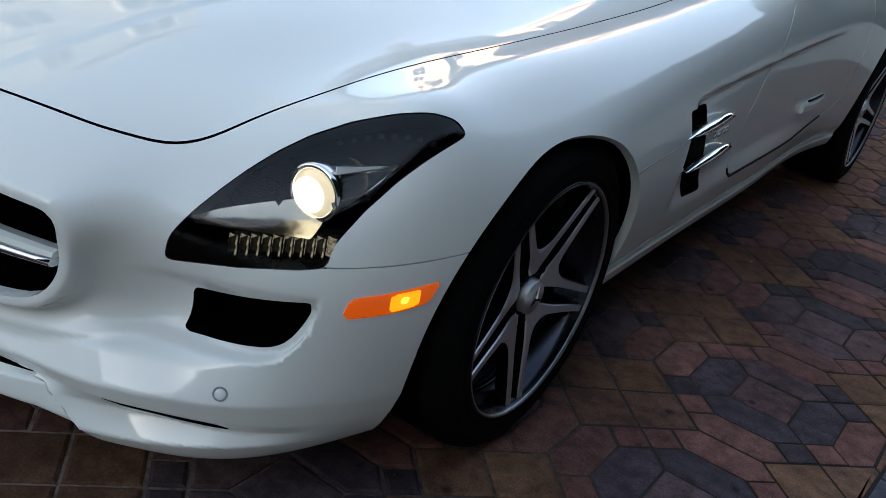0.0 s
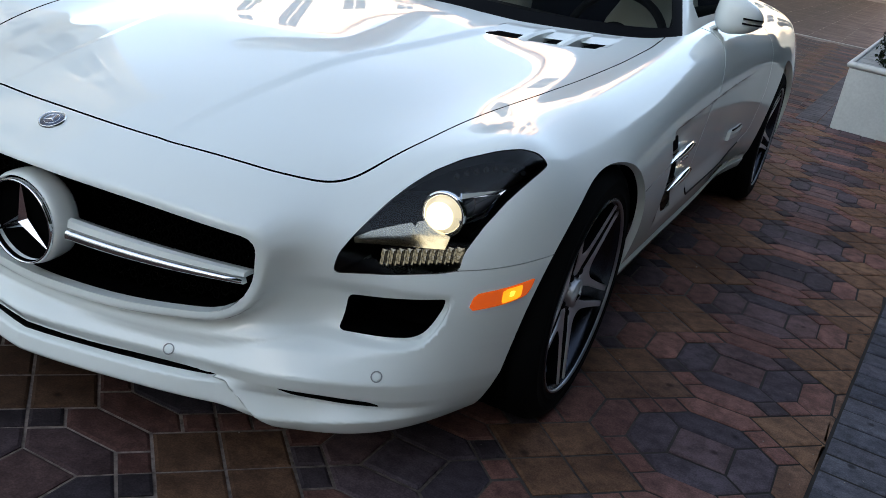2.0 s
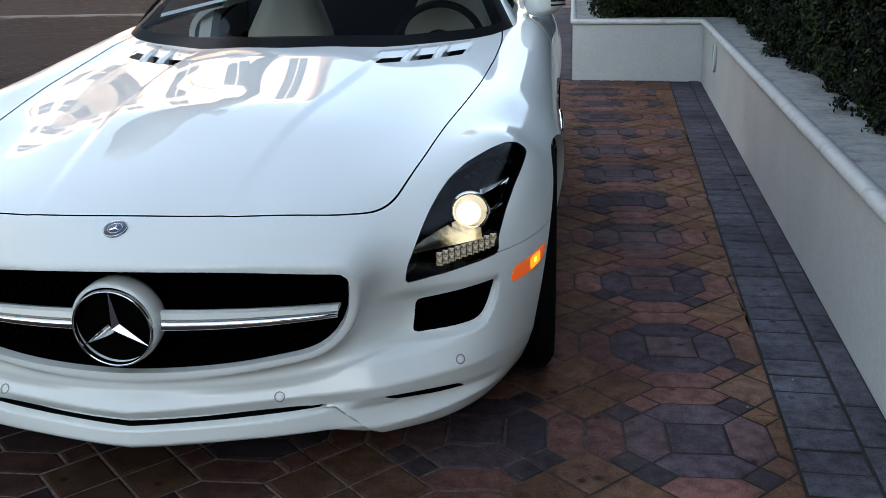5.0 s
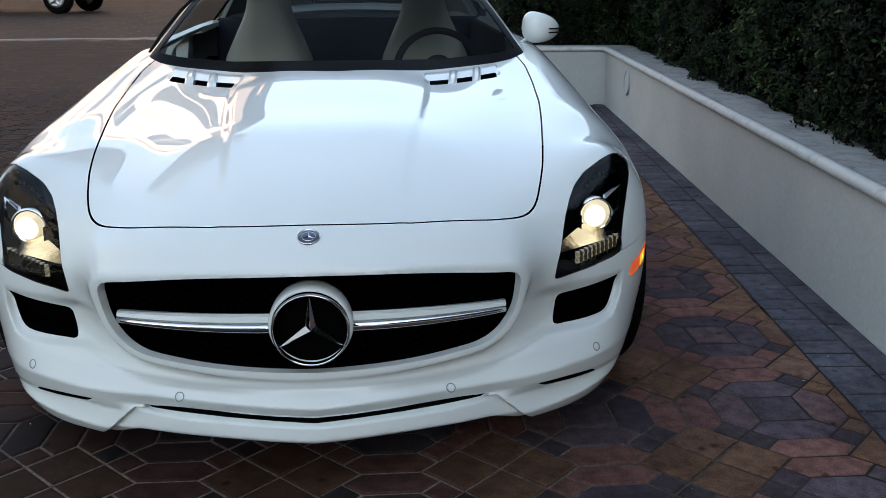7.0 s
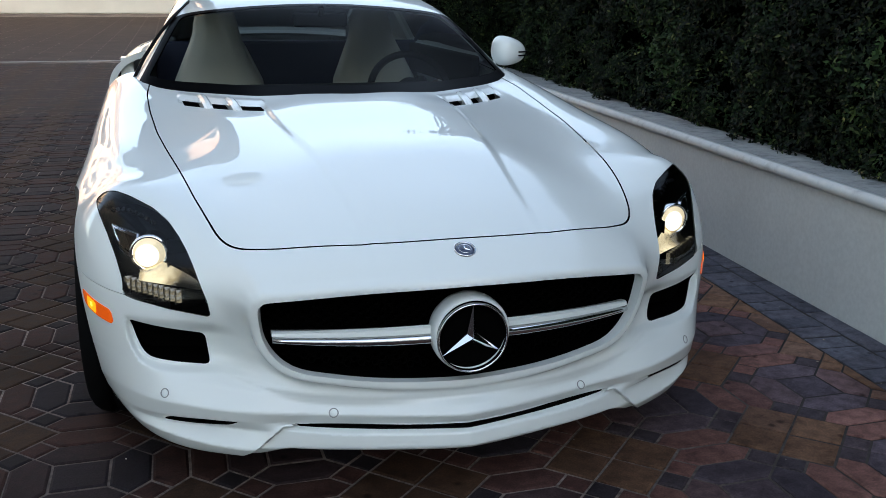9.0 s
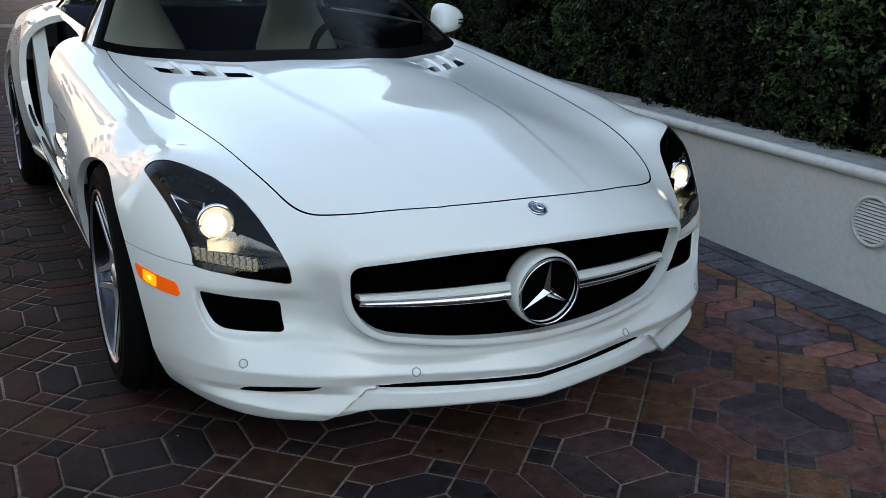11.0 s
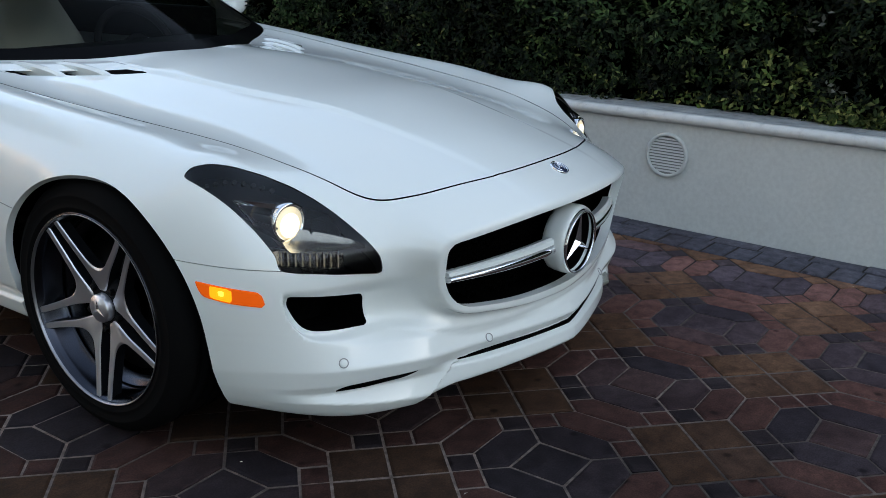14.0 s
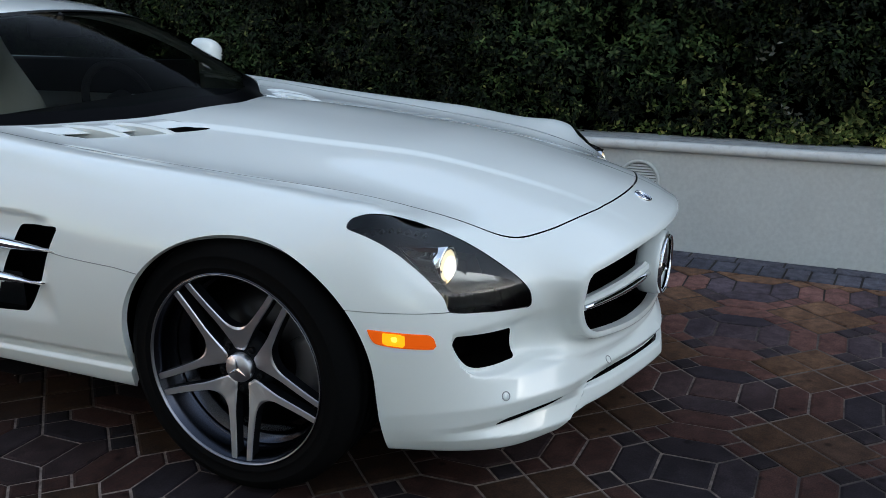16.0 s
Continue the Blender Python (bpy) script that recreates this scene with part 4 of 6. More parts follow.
    for k in range(5):
        f = k / 4
        q = (s * (0.646 + 0.100 * f), -0.572 + 0.076 * f, 0.494 + 0.016 * f)
        for column in (-1, 1):
            for row in (-1, 1):
                gem = ([(-0.0079, 0, 0.0078), (-0.0079, 0, -0.0078), (0.0079, 0, -0.0078), (0.0079, 0, 0.0078), (0, 0.0045, 0)], [(0, 1, 4), (1, 2, 4), (2, 3, 4), (3, 0, 4)])
                at_gem = (q[0] + 0.0064 * column * s, q[1] + 0.011 + 0.0049 * column, q[2] + 0.0010 * column + 0.0079 * row)
                part("led", gem, LED_LIT, lamp, place=facing(at_gem, (0.14 * s, -0.98, 0.1)), smooth=False)
            if k + column < 5:
                blade = (q[0] + (0.0064 * column + 0.0064) * s, q[1] - 0.004 + 0.0049 * (column + 1), q[2] + 0.0010 * (column + 1))
                part("led_divider", boxed((-0.0006, -0.0135, -0.0165), (0.0006, 0.007, 0.0165)), HOUSING, lamp, place=facing(blade, (0.14 * s, -0.98, 0.1)), smooth=False)
    strip = [(s * (0.632 + 0.128 * f), -0.5505 + 0.096 * f, 0.4925 + 0.0185 * f) for f in np.linspace(0, 1, 9)]
    part("led_housing", sweep(strip, [(-0.010, -0.020), (0.010, -0.020), (0.010, 0.020), (-0.010, 0.020)]), HOUSING, lamp, "dark clear-fronted diode housing", smooth=False)
    for k in range(8):
        f = k / 7
        q = (s * (0.690 + 0.095 * f), -0.415 + 0.105 * f, 0.640 + 0.020 * math.sin(f * 2.4))
        cell = lathe([(-0.01, 0.006), (0, 0.006), (0.001, 0.004), (0.001, 0.0005)], 6, "y")
        part("turn_diode", cell, BLACK, lamp, place=facing(q, (0.4 * s, -0.7, 0.5)), smooth=False)

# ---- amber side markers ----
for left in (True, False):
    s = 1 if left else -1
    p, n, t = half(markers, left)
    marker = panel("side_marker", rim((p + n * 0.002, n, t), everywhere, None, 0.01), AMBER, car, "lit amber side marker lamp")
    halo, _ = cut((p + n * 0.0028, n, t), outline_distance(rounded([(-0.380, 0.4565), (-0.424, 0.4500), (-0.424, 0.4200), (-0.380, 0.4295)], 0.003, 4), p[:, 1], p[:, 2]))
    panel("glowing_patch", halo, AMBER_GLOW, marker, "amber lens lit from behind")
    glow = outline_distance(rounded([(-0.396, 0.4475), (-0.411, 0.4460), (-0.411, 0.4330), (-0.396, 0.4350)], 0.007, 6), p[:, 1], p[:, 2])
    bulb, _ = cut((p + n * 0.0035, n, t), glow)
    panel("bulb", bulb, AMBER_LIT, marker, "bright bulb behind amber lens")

# ---- grille, emblem and wings ----
back = [(u * 1.06, (v - 0.44) * 1.1 + 0.44) for u, v in MOUTH]
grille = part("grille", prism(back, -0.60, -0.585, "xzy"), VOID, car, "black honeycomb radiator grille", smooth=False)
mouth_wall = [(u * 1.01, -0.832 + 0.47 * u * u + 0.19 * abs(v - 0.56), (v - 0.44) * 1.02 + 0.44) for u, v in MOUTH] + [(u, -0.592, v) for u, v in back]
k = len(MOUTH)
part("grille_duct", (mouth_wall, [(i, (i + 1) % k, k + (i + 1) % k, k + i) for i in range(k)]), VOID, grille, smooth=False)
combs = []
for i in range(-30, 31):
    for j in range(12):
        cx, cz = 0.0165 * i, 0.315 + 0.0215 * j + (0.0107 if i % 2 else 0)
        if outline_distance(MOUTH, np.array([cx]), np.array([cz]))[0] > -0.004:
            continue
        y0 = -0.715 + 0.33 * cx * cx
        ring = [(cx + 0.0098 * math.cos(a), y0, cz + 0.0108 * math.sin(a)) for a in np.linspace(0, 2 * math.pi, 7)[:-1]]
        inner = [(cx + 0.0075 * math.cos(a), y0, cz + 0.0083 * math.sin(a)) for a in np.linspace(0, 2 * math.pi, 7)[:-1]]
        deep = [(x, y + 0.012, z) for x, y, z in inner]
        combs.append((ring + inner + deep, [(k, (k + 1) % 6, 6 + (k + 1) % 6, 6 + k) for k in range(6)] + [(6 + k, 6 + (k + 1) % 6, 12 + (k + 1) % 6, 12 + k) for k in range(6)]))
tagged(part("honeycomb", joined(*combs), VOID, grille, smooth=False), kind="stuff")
for s in (1, -1):
    top, low = [], []
    for k in range(13):
        f = k / 12
        x = 0.075 + 0.366 * f
        y = -0.815 + 0.46 * x * x
        h = 0.022 - 0.009 * f * f
        z = 0.437 - 0.007 * f
        top.append([(s * x, y + 0.034, z + h * 0.50), (s * x, y + 0.012, z + h * 0.82), (s * x, y + 0.003, z + h * 0.64), (s * x, y, z + 0.06 * h), (s * x, y + 0.004, z - 0.08 * h), (s * x, y + 0.034, z - 0.08 * h)])
        low.append([(s * x, y + 0.012, z - 0.09 * h - 0.001)] + [(s * x, y + 0.005 - 0.010 * math.cos(a), z - 0.62 * h - 0.52 * h * math.sin(a)) for a in np.linspace(-1.5, 1.5, 10)] + [(s * x, y + 0.03, z - 1.1 * h)])
    for name, rows, mat, lab in (("wing", top, PAINT, "white painted grille wing"), ("wing_trim", low, CHROME, "chrome trim strip")):
        k = len(rows[0])
        pts = [c for row in rows for c in row]
        faces = [(i * k + j, i * k + (j + 1) % k, (i + 1) * k + (j + 1) % k, (i + 1) * k + j) for i in range(12) for j in range(k)] + [tuple(range(k)), tuple(12 * k + j for j in range(k))]
        ob = part(name, (pts, faces), mat, grille, lab)
        ob.data.polygons.foreach_set("use_smooth", [name == "wing_trim" and len(q.vertices) == 4 for q in ob.data.polygons])
emblem_at = pose(0, -0.815, 0.429, 3, 0, 0)
shroud = part("emblem_shroud", lathe([(0.046, 0.082), (0.036, 0.0905), (0.02, 0.0925), (0.0, 0.0930), (-0.010, 0.0920), (-0.018, 0.0885), (-0.019, 0.0850), (0.0, 0.0840)], 72, "y"), PAINT, grille, "white round emblem housing", place=emblem_at @ pose(0, 0, 0.004))
part("emblem_ring", lathe([(-0.018, 0.0845), (-0.026, 0.0845), (-0.0285, 0.0825), (-0.026, 0.0800), (-0.016, 0.0792), (-0.016, 0.0845)], 72, "y"), CHROME, shroud, "chrome ring", place=pose(0, 0, -0.004))
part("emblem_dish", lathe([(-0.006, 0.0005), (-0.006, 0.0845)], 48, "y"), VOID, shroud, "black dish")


def three_arms(r, w, h):
    """Three tapered arms, each with a raised spine."""
    pts, faces = [(0, -h, 0)], []
    for k in range(3):
        a = math.pi / 2 + k * 2 * math.pi / 3
        tip = (r * math.cos(a), -h * 0.35, r * math.sin(a))
        side = [(w * math.cos(a + q), 0.0, w * math.sin(a + q)) for q in (-math.pi / 3, math.pi / 3)]
        i = len(pts)
        pts += [side[0], tip, side[1]]
        faces += [(0, i, i + 1), (0, i + 1, i + 2)]
    return pts, faces


part("emblem_star", three_arms(0.0815, 0.0135, 0.012), CHROME, shroud, "chrome three-armed emblem", smooth=False, place=pose(0, -0.015, -0.004))

# ---- badge and parking sensors on the skin ----
def on_skin(x, y, z):
    q = np.array([[x, y, z]], float)
    for _ in range(8):
        g = slope(SKIN, q)
        q = q - (SKIN(*q.T) / (g**2).sum(1))[:, None] * g
    g = slope(SKIN, q)[0]
    return q[0], g / np.linalg.norm(g)


NAVY = material("badge_navy", (0.02, 0.03, 0.07), 0.25, Coat_Weight=1.0)
q, g = on_skin(0, -0.767, 0.618)
badge = part("badge", disc(0.0235, -0.004, 0.0035), NAVY, car, "round navy badge with bright rim", place=facing(q, g))
part("badge_rim", lathe([(0.0, 0.0262), (0.004, 0.0255), (0.0046, 0.0243), (0.003, 0.0232)], 40, "y"), CHROME, badge)
part("badge_inner_ring", lathe([(0.0034, 0.0152), (0.0044, 0.0147), (0.0034, 0.0142)], 32, "y"), CHROME, badge)
part("badge_star", three_arms(0.0135, 0.0021, 0.002), CHROME, badge, smooth=False, place=pose(0, 0.0035, 0, 0, 0, 180))
SEAM = material("sensor_seam", (0.25, 0.26, 0.26), 0.6)
for s in (1, -1):
    for x, y, z in ((0.315, -0.775, 0.254), (0.692, -0.619, 0.277)):
        q, g = on_skin(s * x, y, z)
        sensor = part("parking_sensor", disc(0.0088, -0.004, 0.0009, bevel=0.12), PAINT, car, place=facing(q, g))
        part("sensor_ring", lathe([(0.0, 0.0116), (0.0011, 0.0113), (0.0011, 0.0092), (0.0, 0.0090)], 28, "y"), SEAM, sensor)

# ---- dark backs of the openings, their shade put into the black ----
def on_front(x, z):
    """How far back the skin lies at a point of the front."""
    ys = np.linspace(-0.95, -0.35, 601)
    v = SKIN(np.full(601, x), ys, np.full(601, z))
    return float(ys[np.argmax(v < 0)])


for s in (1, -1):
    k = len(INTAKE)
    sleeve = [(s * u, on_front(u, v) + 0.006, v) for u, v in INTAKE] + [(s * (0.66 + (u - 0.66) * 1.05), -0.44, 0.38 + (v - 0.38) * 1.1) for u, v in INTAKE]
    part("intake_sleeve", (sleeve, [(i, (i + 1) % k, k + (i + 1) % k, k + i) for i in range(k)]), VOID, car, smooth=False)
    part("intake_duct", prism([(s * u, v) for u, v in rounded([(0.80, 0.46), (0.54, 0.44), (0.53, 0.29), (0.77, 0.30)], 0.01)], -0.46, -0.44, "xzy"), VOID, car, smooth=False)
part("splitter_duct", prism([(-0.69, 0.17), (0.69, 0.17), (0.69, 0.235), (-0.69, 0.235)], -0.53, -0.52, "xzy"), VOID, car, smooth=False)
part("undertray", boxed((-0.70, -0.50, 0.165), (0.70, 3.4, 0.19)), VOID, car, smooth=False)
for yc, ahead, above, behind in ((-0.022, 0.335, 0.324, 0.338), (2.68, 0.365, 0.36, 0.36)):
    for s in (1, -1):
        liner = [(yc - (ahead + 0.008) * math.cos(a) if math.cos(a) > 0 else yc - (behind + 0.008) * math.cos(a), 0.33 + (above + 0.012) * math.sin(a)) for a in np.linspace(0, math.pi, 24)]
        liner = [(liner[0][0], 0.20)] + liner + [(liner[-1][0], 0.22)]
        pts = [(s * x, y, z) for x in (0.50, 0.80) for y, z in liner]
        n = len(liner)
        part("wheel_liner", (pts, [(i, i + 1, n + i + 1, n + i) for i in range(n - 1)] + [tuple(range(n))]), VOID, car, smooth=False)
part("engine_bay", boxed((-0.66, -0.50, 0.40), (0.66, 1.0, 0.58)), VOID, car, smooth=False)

# blades across the fender vents
for s in (1, -1):
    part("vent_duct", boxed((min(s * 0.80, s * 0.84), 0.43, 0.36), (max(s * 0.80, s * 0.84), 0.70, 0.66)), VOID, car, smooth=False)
    for z in (0.570, 0.480):
        y = 0.50 + 0.62 * (0.57 - z)
        rows = []
        for k in range(9):
            f = k / 8
            yy, w = y - 0.01 + 0.30 * f, 0.020 * math.sin(math.pi * min(1, 0.12 + 0.88 * (1 - f) ** 0.8))
            out = 0.917 + 0.010 * math.sin(f * 2.6) - 0.006 * f
            rows.append([(s * (out - 0.03), yy, z + 0.01 * f), (s * out, yy, z + w + 0.01 * f), (s * (out + 0.006), yy, z + 0.01 * f), (s * out, yy, z - 0.6 * w + 0.01 * f)])
        pts = [c for r in rows for c in r]
        part("vent_blade", (pts, [(4 * i + j, 4 * i + (j + 1) % 4, 4 * i + 4 + (j + 1) % 4, 4 * i + 4 + j) for i in range(8) for j in range(4)] + [(0, 1, 2, 3), (32, 33, 34, 35)]), CHROME, car, "chrome fender blade")
    for k, (y, w) in enumerate(((0.745, 0.018), (0.768, 0.006), (0.782, 0.020), (0.812, 0.018), (0.838, 0.018))):
        q, g = on_skin(s * 0.9, y, 0.530)
        part("fender_badge", boxed((-w / 2, -0.002, -0.009), (w / 2, 0.003, 0.009), 0.001, 1), CHROME, car, place=facing(q, g))
    seam_line = [on_skin(s * 0.93, y, z) for y, z in ((0.505, 0.568), (0.463, 0.562), (0.396, 0.557), (0.304, 0.552), (0.236, 0.543))]
    part("panel_seam", tube([tuple(q + g * 0.0002) for q, g in seam_line], 0.0011, 6), SEAM, car)
    grip = []
    for f in np.linspace(0, 1, 7):
        q, g = on_skin(s * 0.91, 1.565 + 0.215 * f, 0.480 + 0.008 * f)
        rise = 0.014 + 0.006 * math.sin(math.pi * f)
        grip.append([tuple(q + g * a + np.array([0, 0, b])) for a, b in ((-0.01, 0.018), (rise * 0.7, 0.016), (rise, 0.008), (rise, -0.010), (rise * 0.6, -0.016), (-0.01, -0.018))])
    pts = [c for r in grip for c in r]
    part("door_handle", (pts, [(6 * i + j, 6 * i + (j + 1) % 6, 6 * i + 6 + (j + 1) % 6, 6 * i + 6 + j) for i in range(6) for j in range(6)] + [tuple(range(6)), tuple(36 + j for j in range(6))]), PAINT, door_left if s > 0 else door_right, smooth=False)
    # no hollow here: a black strip stands for the shade above the grip
    part("handle_shade_strip", tube([(c[0][0], c[0][1], c[0][2] + 0.001) if s > 0 else c[0] for c in [[tuple(np.array(r[1]) + np.array([0, 0, 0.004]))] for r in grip[1:-1]]], 0.0035, 6), BLACK, door_left if s > 0 else door_right)
# shade of the door's lower gap, laid over the seam as a black strip
gap_line = [on_skin(0.91, y, z) for y, z in ((0.957, 0.402), (0.966, 0.388), (0.992, 0.3715), (1.12, 0.370), (1.30, 0.3675), (1.48, 0.3655), (1.60, 0.3665), (1.75, 0.386), (1.89, 0.406))]
part("door_gap_shade", tube([tuple(q - g * 0.001) for q, g in gap_line], 0.0048, 6), BLACK, car, "dark gap along the door's lower edge")
# fins of the hood outlets, flush with the hood and running to its rear
for s in (1, -1):
    part("outlet_duct", boxed((min(s * 0.29, s * 0.66), 0.36, 0.66), (max(s * 0.29, s * 0.66), 0.80, 0.70)), VOID, car, smooth=False)
    for k in range(1, 3):
        f = k / 3 - 0.01
        x0, y0 = 0.322 + 0.278 * f, 0.432 + 0.255 * f
        rows = []
        for g in np.linspace(-0.006, 0.215, 12):
            zz = SKIN.deck(np.array([x0]), np.array([y0 + g]))[0]
            x1 = x0 + 0.10 * g
            lift, w = 0.0125 * math.sin(math.pi * np.clip((g + 0.006) / 0.221, 0, 1)) ** 0.6 - 0.0012, 0.0150
            rows.append([(s * (x1 + a * w), y0 + g, zz + (b - 0.022 if b < 0 else lift - b)) for a, b in ((-1, -0.001), (-1, 0.0065), (-0.4, 0.0), (0.4, 0.0), (1, 0.0065), (1, -0.001))])
        pts = [c for r in rows for c in r]
        part("outlet_fin", (pts, [(6 * i + j, 6 * i + j + 1, 6 * i + 7 + j, 6 * i + 6 + j) for i in range(11) for j in range(5)] + [tuple(range(6)), tuple(range(66, 72))]), PAINT, car, smooth=False)

# ---- cabin: roof, pillars and glass from one solid ----
cab = skin_mesh(cabin, np.r_[-0.016, np.arange(0, 0.86, 0.016)], np.arange(0.36, 3.56, 0.016), np.arange(0.70, 1.26, 0.016))
_, cab = cut(cab, SKIN(*cab[0].T) + 0.004)


def shield_d(p):
    x, y, z = np.abs(p[:, 0]), p[:, 1], p[:, 2]
    edge = x - (cabin_width(y, z) - 0.024)
    head = y - (1.36 + 0.30 * x * x)
    return smax(edge, head, 0.03)


def side_d(p):
    x, y, z = np.abs(p[:, 0]), p[:, 1], p[:, 2]
    top = z - (roof_height(x, y) - 0.055)
    d = np.maximum(np.maximum(top, 0.895 + 0.02 * (y - 1.3) - z), np.maximum(1.30 - y, y - 2.42 - 0.3 * (1.1 - z)))
    return np.where(x > cabin_width(y, z) - 0.03, d, 0.05)


def back_d(p):
    x, y, z = np.abs(p[:, 0]), p[:, 1], p[:, 2]
    return np.maximum(np.maximum(2.55 - y, y - 3.44), x - (cabin_width(y, z) - 0.10))


shield, cab = cut(cab, shield_d(cab[0]))
sides, cab = cut(cab, side_d(cab[0]))
rear, cab = cut(cab, back_d(cab[0]))
panel("roof", rim(cab, everywhere, None, 0.02), PAINT, car, "white roof and pillars")
frit = lambda p: np.maximum(shield_d(p) + 0.026, (SKIN(*p.T) - 0.018) * -1)
clear_part, band = cut(shield, frit(shield[0]))
panel("windshield", clear_part, GLASS, car, "tinted windshield").visible_shadow = False
panel("windshield_band", rim(band, everywhere, None, 0.006), BAND, car, "black edge band of the windshield")
for left in (True, False):
    panel("side_window", half(sides, left), GLASS, door_left if left else door_right).visible_shadow = False
# the open door's window frame, and the rubber seal round its doorway from pillar to roof to hip and sill
frame_line = [(1.28, 0.885), (1.40, 0.975), (1.56, 1.055), (1.75, 1.095), (2.0, 1.105), (2.25, 1.085), (2.46, 1.02), (2.54, 0.92), (2.3, 0.90), (1.8, 0.895)]
part("window_frame", tube([(-float(cabin_width(np.array(y), np.array(z))) - 0.004, y, z) for y, z in frame_line], 0.034, 8, True), CARD, door_right, "dark window frame")
seal = [(-0.845, 1.02, 0.62), (-0.815, 1.08, 0.74), (-0.772, 1.15, 0.835), (-0.722, 1.24, 0.925), (-0.660, 1.34, 1.010), (-0.600, 1.44, 1.075), (-0.535, 1.60, 1.128), (-0.505, 1.9, 1.152), (-0.530, 2.2, 1.110), (-0.620, 2.40, 1.020), (-0.735, 2.46, 0.885), (-0.815, 2.46, 0.835), (-0.868, 2.42, 0.775), (-0.903, 2.34, 0.700), (-0.915, 2.20, 0.600), (-0.900, 2.06, 0.460), (-0.885, 1.92, 0.395), (-0.875, 1.5, 0.368), (-0.875, 1.05, 0.370), (-0.870, 0.98, 0.45)]
part("door_seal", tube(seal, 0.007, 8, True), BLACK, car, "black rubber door seal")
part("door_jamb", prism([(y, z) for y, z in [(0.98, 0.36), (2.0, 0.36), (2.16, 0.6), (2.3, 0.86), (2.2, 0.86), (2.0, 0.6), (1.9, 0.44), (1.06, 0.44), (1.2, 0.62), (1.3, 0.80), (1.2, 0.80), (1.05, 0.6)]], -0.86, -0.80, "yzx"), PAINT, car, smooth=False)
panel("rear_window", rear, CLEAR_GLASS, car).visible_shadow = False

# ---- wheels ----
def spoke(b):
    """Two bars of neighbouring pairs that run together in a filleted root at the hub; b is the angle midway between the pairs."""
    def at(side, r, off):
        """A point r out along the pair's axis on that side, off from the axis towards the middle."""
        a = b + side * math.pi / 5
        c, q = math.cos(a), math.sin(a)
        return np.array([r * c + side * off * q, r * q - side * off * c])

    def edges(side, f):
        r = 0.233 - 0.113 * f
        mid, w = 0.0215 + 0.0075 * f**1.5, 0.0080 + 0.0020 * f**2
        return at(side, r, mid - w), at(side, r, mid + w)

    left = [edges(-1, f) for f in np.linspace(0, 1, 7)]
    right = [edges(1, f) for f in np.linspace(1, 0, 7)]
    low = [at(-1, r, 0.019 - 0.004 * k / 4) for k, r in enumerate((0.104, 0.088, 0.072, 0.058, 0.046))]
    low += [0.043 * np.array([math.cos(b + q), math.sin(b + q)]) for q in (-0.22, 0.0, 0.22)]
    low += [at(1, r, 0.015 + 0.004 * k / 4) for k, r in enumerate((0.046, 0.058, 0.072, 0.088, 0.104))]
    p0, p3 = left[-1][1], right[0][1]
    p1, p2 = p0 + (p0 - left[-2][1]) * 1.75, p3 + (p3 - right[1][1]) * 1.75
    high = [(1 - t) ** 3 * p0 + 3 * t * (1 - t) ** 2 * p1 + 3 * t * t * (1 - t) * p2 + t**3 * p3 for t in np.linspace(0, 1, 15)[1:-1]]
    stations = left + list(zip(low, high)) + right
    pts = []
    for p, q in stations:
        for f, drop in ((0, 0.030), (0, 0.003), (0.10, 0.0), (0.90, 0.0), (1, 0.003), (1, 0.030)):
            c = p + (q - p) * f
            r = math.hypot(c[0], c[1])
            face = -0.026 + 0.026 * max(0.0, (r - 0.060) / 0.173) ** 0.9
            pts.append((face - drop, c[0], c[1]))
    n = len(stations)
    faces = [(6 * i + j, 6 * i + (j + 1) % 6, 6 * i + 6 + (j + 1) % 6, 6 * i + 6 + j) for i in range(n - 1) for j in range(6)]
    return pts, faces + [tuple(range(6)), tuple(6 * (n - 1) + j for j in range(6))]


BARREL = material("dark_metallic_barrel", (0.045, 0.048, 0.060), 0.24, 1.0)
DISC = material("brake_disc", (0.035, 0.035, 0.038), 0.4, 1.0)
CALIPER = material("caliper_silver", (0.16, 0.16, 0.17), 0.4, 0.7)


